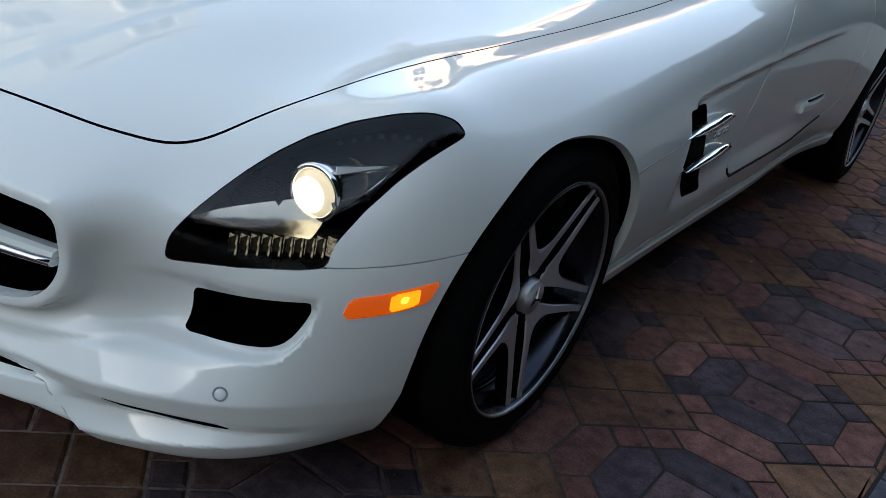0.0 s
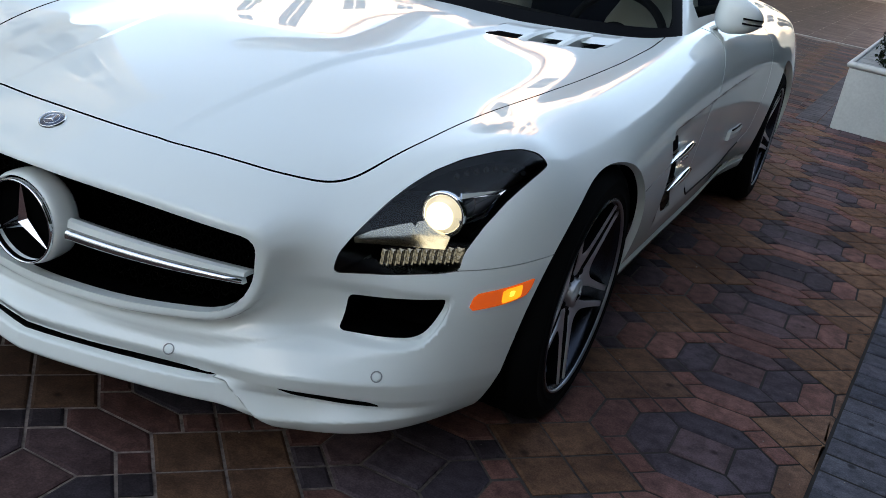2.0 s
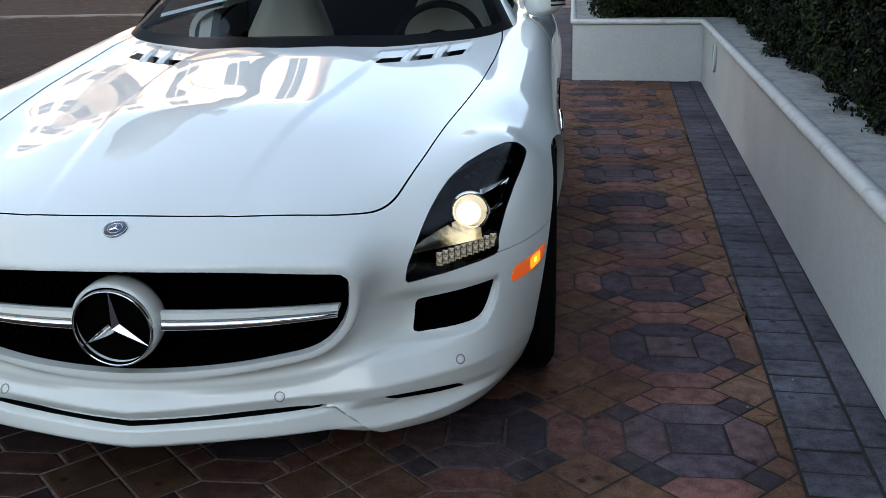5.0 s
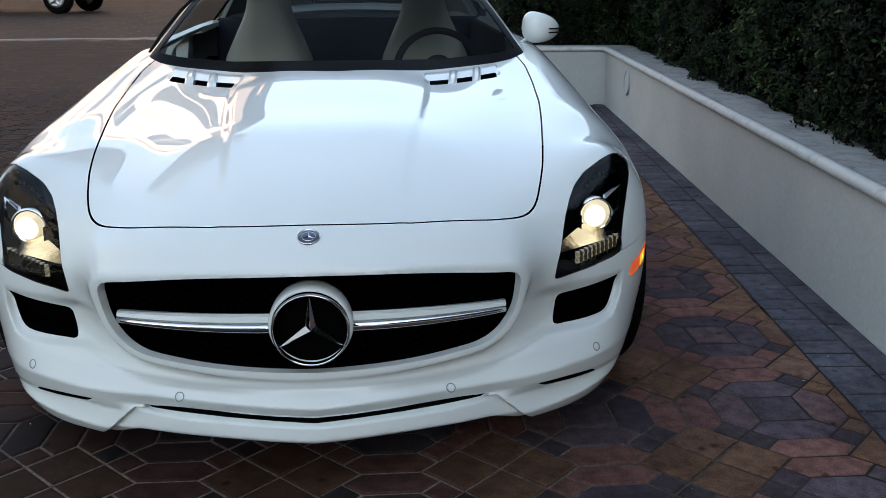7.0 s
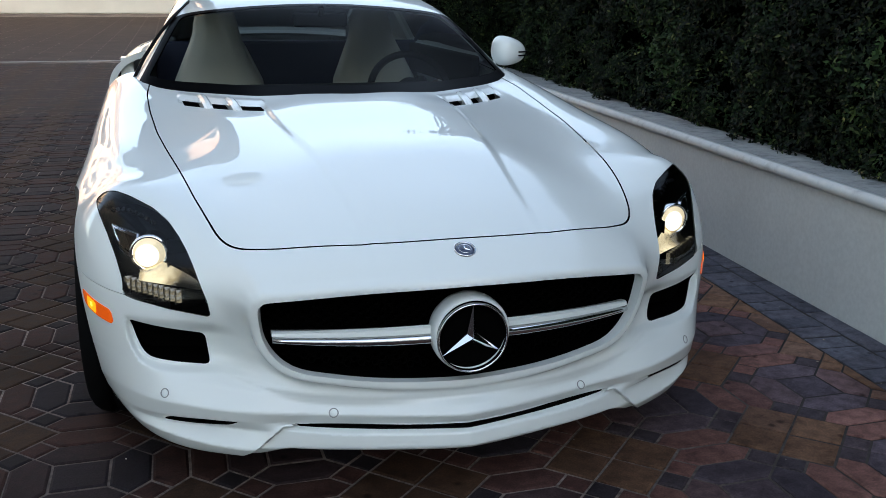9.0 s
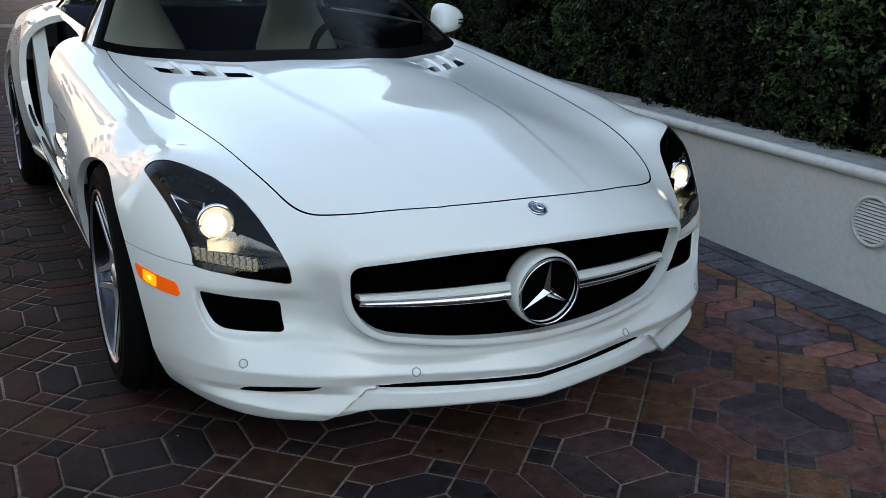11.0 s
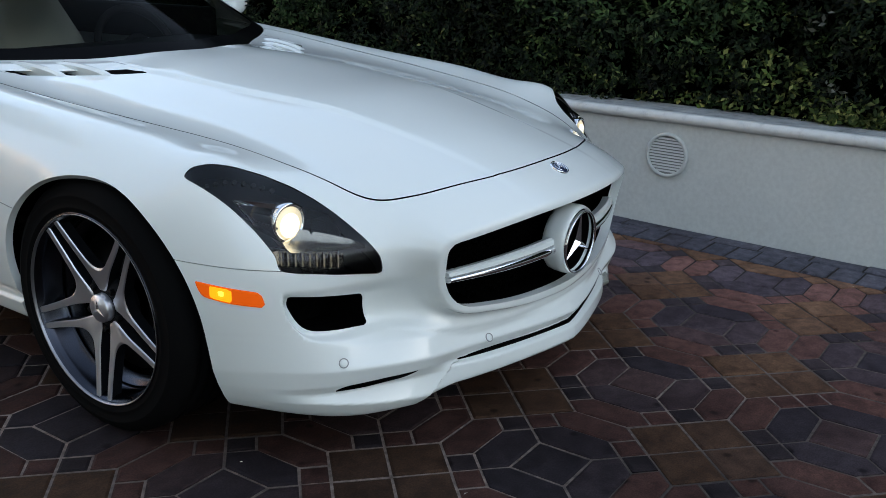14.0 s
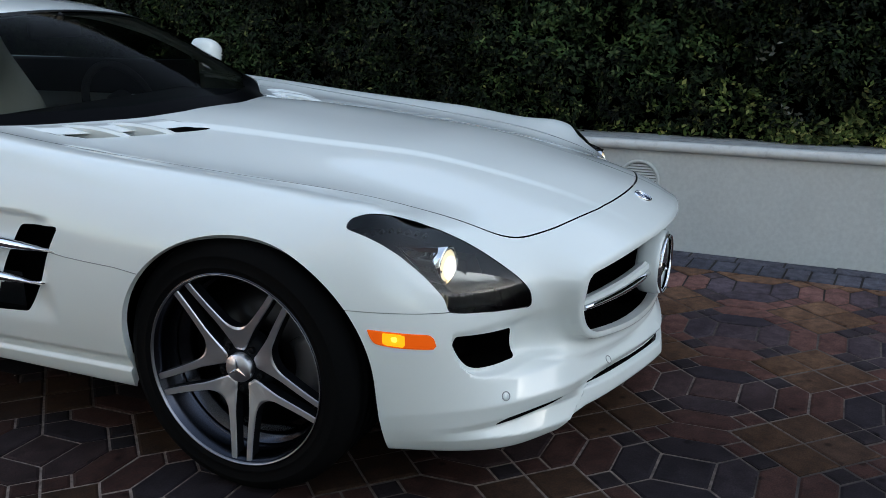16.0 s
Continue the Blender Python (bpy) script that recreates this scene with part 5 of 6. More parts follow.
def wheel(name):
    """A wheel whose outer face looks along +x, hub in the origin, 0.265 wide."""
    w = part(name, lathe([(-0.10, 0.20), (-0.12, 0.222), (-0.015, 0.224), (-0.002, 0.232), (0.006, 0.238), (0.010, 0.2385), (0.008, 0.243), (-0.01, 0.246), (-0.20, 0.246), (-0.20, 0.235), (-0.11, 0.215)], 96), BARREL, car, "dark alloy wheel with five machined twin spokes")
    tyre = [(0.002, 0.236), (0.008, 0.244), (0.0095, 0.252), (0.0108, 0.2535), (0.0108, 0.2565), (0.0098, 0.258), (0.010, 0.266), (0.009, 0.280), (0.0098, 0.2815), (0.0090, 0.284), (0.007, 0.287), (0.000, 0.301), (-0.014, 0.313), (-0.028, 0.3185)]
    for k in range(5):
        x = -0.05 - 0.036 * k
        tyre += [(x, 0.3205), (x - 0.004, 0.313), (x - 0.010, 0.313), (x - 0.014, 0.3205)]
    tyre += [(-0.235, 0.316), (-0.25, 0.295), (-0.245, 0.25), (-0.22, 0.236)]
    part("tyre", lathe(tyre, 96), RUBBER, w, "low-profile black tyre")
    part("rim_lip", lathe([(0.0085, 0.2398), (0.0108, 0.2388), (0.0100, 0.2368), (0.004, 0.2350)], 96), RIM_LIP, w, "machined rim lip")
    part("barrel_step", lathe([(-0.060, 0.2232), (-0.064, 0.2185), (-0.070, 0.2180), (-0.074, 0.2230)], 96), BARREL, w)
    for k in range(5):
        a = -math.pi / 2 + k * 2 * math.pi / 5
        sp = part("spoke", spoke(a + math.pi / 5), [RIM_DARK, RIM], w, smooth=False)
        sp.data.polygons.foreach_set("material_index", [1 if q % 6 in (1, 2, 3) and q < len(sp.data.polygons) - 2 else 0 for q in range(len(sp.data.polygons))])
        part("wheel_bolt", lathe([(-0.05, 0.009), (-0.032, 0.009), (-0.030, 0.006), (-0.030, 0.0004)], 6), BLACK, w, place=pose(0.008, 0.056 * math.cos(a), 0.056 * math.sin(a)), smooth=False)
    part("hub", lathe([(-0.07, 0.085), (-0.045, 0.080), (-0.034, 0.068), (-0.031, 0.045), (-0.032, 0.001)], 48), RIM_DARK, w)
    part("centre_cap", lathe([(-0.035, 0.036), (-0.016, 0.0355), (-0.012, 0.033), (-0.010, 0.001)], 40), RIM, w, "silver centre cap")
    part("cap_star", three_arms(0.028, 0.005, 0.004), CHROME, w, smooth=False, place=pose(-0.0095, 0, 0, 0, 0, 90))
    part("brake_disc", lathe([(-0.105, 0.07), (-0.105, 0.185), (-0.130, 0.185), (-0.130, 0.07)], 64), DISC, w)
    cal = []
    for a in np.linspace(-0.5, 0.5, 9):
        c, s = math.cos(a), math.sin(a)
        cal += [(-0.080, 0.120 * c, 0.120 * s), (-0.072, 0.155 * c, 0.155 * s), (-0.080, 0.195 * c, 0.195 * s), (-0.14, 0.195 * c, 0.195 * s), (-0.14, 0.12 * c, 0.12 * s)]
    part("brake_caliper", (cal, [(5 * i + j, 5 * i + (j + 1) % 5, 5 * i + 5 + (j + 1) % 5, 5 * i + 5 + j) for i in range(8) for j in range(5)] + [(0, 1, 2, 3, 4), (40, 41, 42, 43, 44)]), CALIPER, w, "silver brake caliper")
    return w


fl = wheel("wheel")
fl.matrix_basis = pose(0.888, 0, 0.320)
for x, y, turn in ((-0.888, 0, 180), (0.93, 2.68, 0), (-0.93, 2.68, 180)):
    copy_thing(fl, pose(x, y, 0.320, 0, 0, turn))

# ---- mirrors ----
for s in (1, -1):
    rows = []
    for i in range(13):
        a = -math.pi / 2 + math.pi * i / 12
        rows.append([(0.112 * math.cos(a) * math.cos(b), (0.085 if math.sin(b) < 0 else 0.04) * math.sin(b) * math.cos(a) ** 0.6 if abs(math.cos(a)) > 1e-6 else 0, 0.062 * math.sin(a)) for b in np.linspace(0, 2 * math.pi, 25)[:-1]])
    def moulded(c):
        """Fuller towards the car, flat-topped, drawn down to a blunt outer end."""
        u = c[0] / 0.112 * s
        return (c[0] * (1 - 0.10 * abs(c[2]) / 0.062), c[1] * (1.1 - 0.15 * u), c[2] * (1.28 - 0.30 * u) + 0.010 * (1 - u) * (1 if c[2] > 0 else 0.2))
    pts = [moulded((math.copysign(abs(c[0] / 0.112) ** 0.72, c[0]) * 0.112, c[1], math.copysign(abs(c[2] / 0.062) ** 0.8, c[2]) * 0.062)) for r in rows for c in r]
    faces = [(24 * i + j, 24 * i + (j + 1) % 24, 24 * i + 24 + (j + 1) % 24, 24 * i + 24 + j) for i in range(12) for j in range(24)]
    mirror = part("wing_mirror", (pts, faces), PAINT, door_left if s > 0 else door_right, "white wing mirror with two black slots", place=pose(s * 0.856, 1.36, 0.922, 0, 0, s * 8) @ Matrix.Diagonal((0.74, 0.85, 0.74, 1)))
    part("mirror_arm", sweep([(s * -0.06, 0.0, -0.045), (s * -0.10, 0.02, -0.075), (s * -0.14, 0.03, -0.10)], [(-0.025, -0.008), (0.025, -0.008), (0.03, 0.0), (0.02, 0.01), (-0.02, 0.01)]), PAINT, mirror)
    for z in (0.004, -0.018):
        part("mirror_slot", tube([(s * u, -0.090 * math.sqrt(max(0, 1 - (u / 0.115) ** 2.6)) - 0.002, z) for u in np.linspace(0.02, 0.108, 9)], 0.0045, 6), BLACK, mirror)

# ---- inside ----
CREAM = material("cream_leather", (0.74, 0.72, 0.63), 0.55)
DARK_TRIM = material("dark_trim", (0.010, 0.010, 0.011), 0.7, Specular_IOR_Level=0.2)
part("cabin_floor", boxed((-0.80, 0.70, 0.30), (0.80, 3.2, 0.36)), DARK_TRIM, car, smooth=False)
part("dashboard", boxed((-0.68, 0.98, 0.60), (0.68, 1.36, 0.80), 0.04, 3), DARK_TRIM, car)
NAVY_TRIM = material("navy_bulkhead", (0.020, 0.026, 0.060), 0.7)
part("bulkhead", boxed((-0.70, 2.40, 0.36), (0.70, 2.45, 0.925), 0.02), NAVY_TRIM, car)
part("window_ledge", boxed((0.652, 1.26, 0.76), (0.692, 2.44, 0.912), 0.012, 2), DARK_TRIM, car, "black ledge under the side window")
part("mirror_stalk", tube([(0, 1.30, 1.115), (0, 1.33, 1.085)], 0.012), DARK_TRIM, car)
part("rearview_mirror", boxed((-0.115, 1.325, 1.035), (0.115, 1.355, 1.095), 0.012, 2), DARK_TRIM, car)
part("rear_shelf", boxed((-0.66, 2.45, 0.36), (0.66, 3.1, 0.86), 0.03), DARK_TRIM, car)
for s in (1, -1):
    back = []
    for f in np.linspace(0, 1, 14):
        z = 0.52 + 0.60 * f
        y = 2.05 + 0.22 * f
        hw = float(np.interp(z, [0.52, 0.66, 0.75, 0.86, 0.96, 1.05, 1.09, 1.12], [0.235, 0.232, 0.215, 0.165, 0.118, 0.104, 0.088, 0.05]))
        back.append([(s * 0.395 + hw * u, y - 0.055 * (1 - abs(u) ** 3) * (1 if v < 0 else -1) + 0.05 * v, z) for u, v in ((-1, 0), (-0.85, -1), (-0.4, -0.55), (0, -0.5), (0.4, -0.55), (0.85, -1), (1, 0), (0.85, 0.8), (0, 1), (-0.85, 0.8))])
    pts = [c for r in back for c in r]
    seat = part("seat", (pts, [(10 * i + j, 10 * i + (j + 1) % 10, 10 * i + 10 + (j + 1) % 10, 10 * i + 10 + j) for i in range(13) for j in range(10)] + [tuple(range(10)), tuple(130 + j for j in range(10))]), CREAM, car, "cream leather bucket seat")
    part("seat_cushion", boxed((s * 0.37 - 0.25, 1.55, 0.42), (s * 0.37 + 0.25, 2.1, 0.56), 0.06, 3), CREAM, seat)
wheel_at = pose(0.42, 1.45, 0.735, 68, 0, 0)
ring = [(0.185 * math.cos(a), 0.185 * math.sin(a), 0) for a in np.linspace(0, 2 * math.pi, 41)[:-1]]
steer = part("steering_wheel", tube(ring, 0.016, 8, True), DARK_TRIM, car, place=wheel_at)
part("steering_boss", lathe([(-0.03, 0.02), (-0.02, 0.07), (0.02, 0.07), (0.03, 0.001)], 24, "z"), DARK_TRIM, steer)
for a in (0, math.pi, -math.pi / 2):
    part("steering_spoke", tube([(0.05 * math.cos(a), 0.05 * math.sin(a), 0), (0.18 * math.cos(a), 0.18 * math.sin(a), 0)], 0.014), DARK_TRIM, steer)


# ---- hedge: a dark core and tens of thousands of leaves ----
def leaf_material(name, stops, rough=0.6):
    m = material(name, stops[0][1], rough, Specular_IOR_Level=0.15)
    r = m.node_tree.nodes.new("ShaderNodeNewGeometry").outputs["Random Per Island"]
    # lit clumps and shaded hollows are painted over the leaf colour by noise
    clump_light = mix(m, 0.5, ramp(m, noise_of(m, 2.3, 3), [(0.36, (0.0, 0.0, 0.0)), (0.66, (1.0, 1.0, 1.0))]), ramp(m, noise_of(m, 9.0, 2), [(0.36, (0.0, 0.0, 0.0)), (0.66, (1.0, 1.0, 1.0))]))
    wire(m, mix(m, 1.0, ramp(m, r, stops), ramp(m, clump_light, [(0.15, (0.35, 0.35, 0.35)), (0.55, (1.0, 1.0, 1.0)), (0.95, (2.3, 2.2, 1.9))]), "MULTIPLY"), shader(m).inputs["Base Color"])
    return m


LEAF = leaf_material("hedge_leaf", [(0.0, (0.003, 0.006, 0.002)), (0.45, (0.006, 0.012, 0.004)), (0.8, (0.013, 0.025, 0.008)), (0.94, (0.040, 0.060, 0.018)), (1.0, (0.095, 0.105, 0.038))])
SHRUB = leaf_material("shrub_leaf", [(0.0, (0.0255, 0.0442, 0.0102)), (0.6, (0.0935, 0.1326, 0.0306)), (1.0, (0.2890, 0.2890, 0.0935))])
# near-zero black: the shade inside the hedge is put into the core's colour
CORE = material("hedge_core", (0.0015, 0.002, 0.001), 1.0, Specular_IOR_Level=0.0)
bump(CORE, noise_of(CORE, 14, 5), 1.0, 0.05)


def leaves(count, place, seed, size=(0.030, 0.055), width=0.42):
    """Small folded leaves in clumps; place(rng, n) gives points and the ways they face."""
    g = np.random.default_rng(seed)
    p, out = place(g, count)
    count = len(p)
    out = out + g.normal(0, 0.55, (count, 3))
    out /= np.linalg.norm(out, axis=1)[:, None]
    along = g.normal(0, 1, (count, 3)) + np.array([0, 0, 0.35])
    along -= out * (along * out).sum(1)[:, None]
    along /= np.linalg.norm(along, axis=1)[:, None]
    side = np.cross(out, along)
    length = g.uniform(*size, count)[:, None]
    w = length * width
    fold = out * length * 0.12
    pts = np.stack([p, p + along * length * 0.45 + side * w * 0.5 + fold, p + along * length, p + along * length * 0.45 - side * w * 0.5 + fold], 1).reshape(-1, 3)
    base = np.arange(count)[:, None] * 4
    tris = np.concatenate([base + (0, 1, 2), base + (0, 2, 3)], 1).reshape(-1, 3)
    me = bpy.data.meshes.new("leaves")
    me.vertices.add(len(pts))
    me.vertices.foreach_set("co", pts.astype(np.float32).ravel())
    me.loops.add(tris.size)
    me.loops.foreach_set("vertex_index", tris.astype(np.int32).ravel())
    me.polygons.add(len(tris))
    me.polygons.foreach_set("loop_start", np.arange(0, tris.size, 3, dtype=np.int32))
    me.update(calc_edges=True)
    return me


def lumps(y, z):
    """How far the hedge's face bulges: large swells, then clumps."""
    return 0.05 * np.sin(2.1 * y + 0.6) * np.sin(2.7 * z + 0.4) + 0.035 * np.sin(6.3 * y + 2.1 * z) + 0.03 * np.sin(9.7 * z - 4.1 * y + 1.3) + 0.022 * np.sin(17 * y + 5 * z) * np.sin(15 * z - 3 * y)


def tufts(seed, count, lo, hi, radius):
    """Round tufts of twigs spread over a face; gives how far they stand out at (along, up), and the way they turn there."""
    g = np.random.default_rng(seed)
    centre, r = g.uniform(lo, hi, (count, 2)), g.uniform(*radius, count)
    lift = g.uniform(-0.05, 0.05, count)

    def out(a, b):
        best, da, db = np.full(a.shape, -0.12), np.zeros(a.shape), np.zeros(a.shape)
        for (ca, cb), q, up in zip(centre, r, lift):
            u, v = (a - ca) / q, (b - cb) / q
            h = np.sqrt(np.maximum(1 - u * u - v * v, 0)) * q * 0.85 + up
            on = (u * u + v * v < 1) & (h > best)
            best, da, db = np.where(on, h, best), np.where(on, u, da), np.where(on, v, db)
        return best, da, db

    return out


FACE_TUFTS = tufts(41, 900, (-4.2, 0.42), (6.5, 1.55), (0.07, 0.17))
END_TUFTS = tufts(42, 260, (1.25, 0.42), (2.9, 1.75), (0.07, 0.17))


def sprays(p, out, each, g):
    """Turns each point into a rosette: leaves start together and lean apart round the twig's tip."""
    p, out = np.repeat(p, each, 0), np.repeat(out, each, 0)
    return p + g.normal(0, 0.007, p.shape), out


def face_long(g, n):
    m = n // 7
    y = g.uniform(-4.2, 6.4, m)
    z = 0.475 + 1.05 * g.uniform(0, 1, m) ** 0.9
    h, du, dv = FACE_TUFTS(y, z)
    x = wall_x(y) + 0.335 - 0.6 * lumps(y, z) - h + np.abs(g.normal(0, 0.018, m))
    return sprays(np.stack([x, y, z], 1), np.stack([np.full(m, -0.8), 0.8 * du - 0.1, 0.8 * dv + 0.45], 1), 7, g)


def face_high(g, n):
    y = g.uniform(-5.5, 6.4, n)
    z = 1.45 + 1.2 * g.uniform(0, 1, n)
    x = wall_x(y) + 0.26 - lumps(y, z) + np.abs(g.normal(0, 0.05, n))
    return np.stack([x, y, z], 1), np.tile([-0.85, -0.1, 0.5], (n, 1))


def face_end(g, n):
    m = n // 7
    x = 1.30 + 1.5 * g.uniform(0, 1, m)
    z = 0.47 + 1.25 * g.uniform(0, 1, m)
    h, du, dv = END_TUFTS(x, z)
    side = g.uniform(0, 1, m) < 0.3
    yy = 5.9 + 3.0 * g.uniform(0, 1, m)
    p = np.stack([np.where(side, 1.34 + 0.03 * (yy - 5.9) - lumps(yy, z), x), np.where(side, yy, 5.95 - 0.6 * lumps(x + 3, z) - h), z], 1)
    return sprays(p, np.where(side[:, None], [[-0.9, 0, 0.4]], np.stack([0.8 * du, np.full(m, -0.85), 0.8 * dv + 0.45], 1)), 7, g)


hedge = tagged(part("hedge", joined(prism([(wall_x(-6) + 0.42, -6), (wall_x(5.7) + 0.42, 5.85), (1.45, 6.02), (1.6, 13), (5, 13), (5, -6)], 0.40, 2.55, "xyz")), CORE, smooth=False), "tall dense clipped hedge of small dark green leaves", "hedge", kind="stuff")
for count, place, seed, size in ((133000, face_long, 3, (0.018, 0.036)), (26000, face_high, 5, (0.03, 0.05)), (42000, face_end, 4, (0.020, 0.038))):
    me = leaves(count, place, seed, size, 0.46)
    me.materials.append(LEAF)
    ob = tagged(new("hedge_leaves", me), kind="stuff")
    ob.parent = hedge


def hedge_top(g, n):
    y, f = g.uniform(-6.2, 13.0, n), g.uniform(0, 1, n)
    x = np.where(y < 5.8, wall_x(y) + 0.28, 1.5) + f * (5.1 - np.where(y < 5.8, wall_x(y) + 0.28, 1.5))
    return np.stack([x, y, 2.55 + lumps(x, y) + g.uniform(-0.03, 0.05, n)], 1), np.tile([0, 0, 1.0], (n, 1))


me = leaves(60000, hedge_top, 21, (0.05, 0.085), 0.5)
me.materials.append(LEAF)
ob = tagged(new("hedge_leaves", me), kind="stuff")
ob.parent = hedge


def low_shrub(g, n):
    m = n // 6
    y = -1.30 + g.normal(0, 0.48, m)
    z = 0.50 + np.abs(g.normal(0, 0.10, m)) * (1 + 0.6 * np.sin(7 * y))
    h, du, dv = FACE_TUFTS(y, z)
    x = wall_x(y) + 0.27 - 0.5 * h + g.uniform(-0.03, 0.04, m)
    return sprays(np.stack([x, y, z], 1), np.stack([np.full(m, -0.6), 0.6 * du, 0.6 * dv + 0.6], 1), 6, g)


me = leaves(1900, low_shrub, 9, (0.020, 0.038), 0.58)
me.materials.append(SHRUB)
tagged(new("shrub", me), "low yellow-green shrub growing along the hedge foot", "shrub", kind="stuff")


def bright_tuft(g, n):
    m = n // 6
    k = g.integers(0, 5, m)
    cy, cz = np.array([-0.45, 0.05, -1.9, 2.2, 4.6])[k], np.array([0.95, 0.98, 1.05, 0.80, 0.85])[k]
    y, z = cy + g.normal(0, 0.16, m), cz + g.normal(0, 0.10, m)
    h, du, dv = FACE_TUFTS(y, z)
    return sprays(np.stack([wall_x(y) + 0.30 - 0.6 * lumps(y, z) - h, y, z], 1), np.stack([np.full(m, -0.7), 0.7 * du - 0.1, 0.7 * dv + 0.6], 1), 6, g)


# lighter green leaves, set in five patches of the hedge's face
TUFT = leaf_material("light_green_leaf", [(0.0, (0.0130, 0.0261, 0.0084)), (0.7, (0.0316, 0.0574, 0.0189)), (1.0, (0.0698, 0.0957, 0.0367))])
me = leaves(3000, bright_tuft, 12, (0.024, 0.042), 0.45)
me.materials.append(TUFT)
ob = tagged(new("young_leaves", me), kind="stuff")
ob.parent = hedge


def pale_bits(g, n):
    k = g.integers(0, 3, n)
    cy, cz = np.array([-0.92, -1.05, 4.3])[k], np.array([0.90, 0.62, 0.66])[k]
    y, z = cy + g.normal(0, 0.035, n), cz + g.normal(0, 0.035, n)
    h, du, dv = FACE_TUFTS(y, z)
    return np.stack([wall_x(y) + 0.29 - 0.6 * lumps(y, z) - h, y, z], 1), np.tile([-0.8, -0.2, 0.5], (n, 1))


PALE = leaf_material("withered_leaf", [(0.0, (0.05, 0.05, 0.03)), (0.6, (0.12, 0.12, 0.09)), (1.0, (0.22, 0.23, 0.20))])
me = leaves(33, pale_bits, 14, (0.020, 0.040), 0.5)
me.materials.append(PALE)
ob = tagged(new("withered_leaves", me), kind="stuff")
ob.parent = hedge

# ---- the far side of the forecourt ----
CONCRETE = material("pale_concrete", (0.26, 0.25, 0.24), 0.85)
bump(CONCRETE, noise_of(CONCRETE, 40, 5), 0.3, 0.004)
tagged(part("drain_strip", boxed((-40, 14.31, -0.01), (14, 14.40, 0.004)), CONCRETE, smooth=False), "pale concrete strip across the forecourt", "strip", kind="structure")
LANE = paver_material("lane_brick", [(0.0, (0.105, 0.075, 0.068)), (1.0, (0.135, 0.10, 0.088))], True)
rows = []
for k in range(80):
    y = 14.45 + k * 0.33
    for x in range(-44, 14):
        o = 0.5 * (k % 2)
        rows.append(([(x + o + 0.01, y, 0.0), (x + o + 0.99, y, 0.0), (x + o + 0.99, y + 0.32, 0.0), (x + o + 0.01, y + 0.32, 0.0)], [(0, 1, 2, 3)]))
tagged(part("lane_paving", joined(*rows), LANE, smooth=False), "worn greyish brick lane", "paving", kind="structure")

HOTEL = material("beige_render", (0.76, 0.66, 0.52), 0.9)
wire(HOTEL, ramp(HOTEL, noise_of(HOTEL, 0.6, 5), [(0.3, (0.72, 0.50, 0.37)), (0.7, (0.80, 0.58, 0.44))]), shader(HOTEL).inputs["Base Color"])
CREAM_RENDER = material("cream_render", (0.74, 0.66, 0.54), 0.9)
wire(CREAM_RENDER, ramp(CREAM_RENDER, noise_of(CREAM_RENDER, 0.6, 5), [(0.3, (0.66, 0.60, 0.49)), (0.7, (0.76, 0.69, 0.57))]), shader(CREAM_RENDER).inputs["Base Color"])
TRIM = material("white_trim", (0.75, 0.72, 0.66), 0.85)
PANE = material("dark_pane", (0.02, 0.025, 0.03), 0.08)


def window_unit():
    frame = bmesh.new()
    box(frame, (-0.95, -0.12, -1.25), (0.95, 0.06, -1.10))
    box(frame, (-0.95, -0.08, 1.10), (0.95, 0.06, 1.25))
    for x in (-0.95, 0.80):
        box(frame, (x, -0.08, -1.1), (x + 0.15, 0.06, 1.1))
    box(frame, (-0.04, -0.04, -1.1), (0.04, 0.06, 1.1))
    return frame


def building(name, label, place, bays, storeys, depth, wall_mat):
    b = thing(name, label, "building", place)
    w, h = bays * 4.0, storeys * 3.6 + 1.2
    part("wall", boxed((-w / 2, 0, 0), (w / 2, depth, h), 0.05, 1), wall_mat, b, smooth=False)
    part("cornice", boxed((-w / 2 - 0.5, -0.5, h), (w / 2 + 0.5, depth + 0.5, h + 0.6), 0.15, 2), TRIM, b, smooth=False)
    for k in range(1, storeys):
        part("string_course", boxed((-w / 2 - 0.1, -0.14, k * 3.6 + 0.9), (w / 2 + 0.1, -0.01, k * 3.6 + 1.15)), TRIM, b, smooth=False)
    first = None
    for i in range(bays):
        for k in range(storeys):
            at = pose(-w / 2 + 2 + 4 * i, -0.02, 2.6 + 3.6 * k)
            if first is None:
                first = part("window", window_unit(), TRIM, b, place=at, smooth=False)
                part("pane", ([(-0.8, -0.01, -1.1), (0.8, -0.01, -1.1), (0.8, -0.01, 1.1), (-0.8, -0.01, 1.1)], [(0, 1, 2, 3)]), PANE, first, smooth=False)
            else:
                copy_thing(first, at)
    return b


building("hotel", "peach rendered hotel with rows of windows", pose(-23.6, 44, 0), 7, 5, 12, HOTEL)
# added out of view, high enough to keep the low sun off the forecourt
building("sun_block_wing", "long cream rendered wing facing the forecourt", pose(-4, -70, 0, 0, 0, 180), 26, 7, 8, CREAM_RENDER)
building("garden_wing", "cream rendered wing rising behind the hedge", pose(16, 14, 0, 0, 0, -90), 15, 3, 8, CREAM_RENDER)
building("low_wing", "low cream rendered wing beside the hotel", pose(9, 46, 0), 9, 2, 8, CREAM_RENDER)
# unseen stand-in for a tree, added to block sky light on this side
building("sky_block_wing", "cream rendered wing with dark windows", pose(-16, 2, 0, 0, 0, 90), 5, 5, 10, CREAM_RENDER)

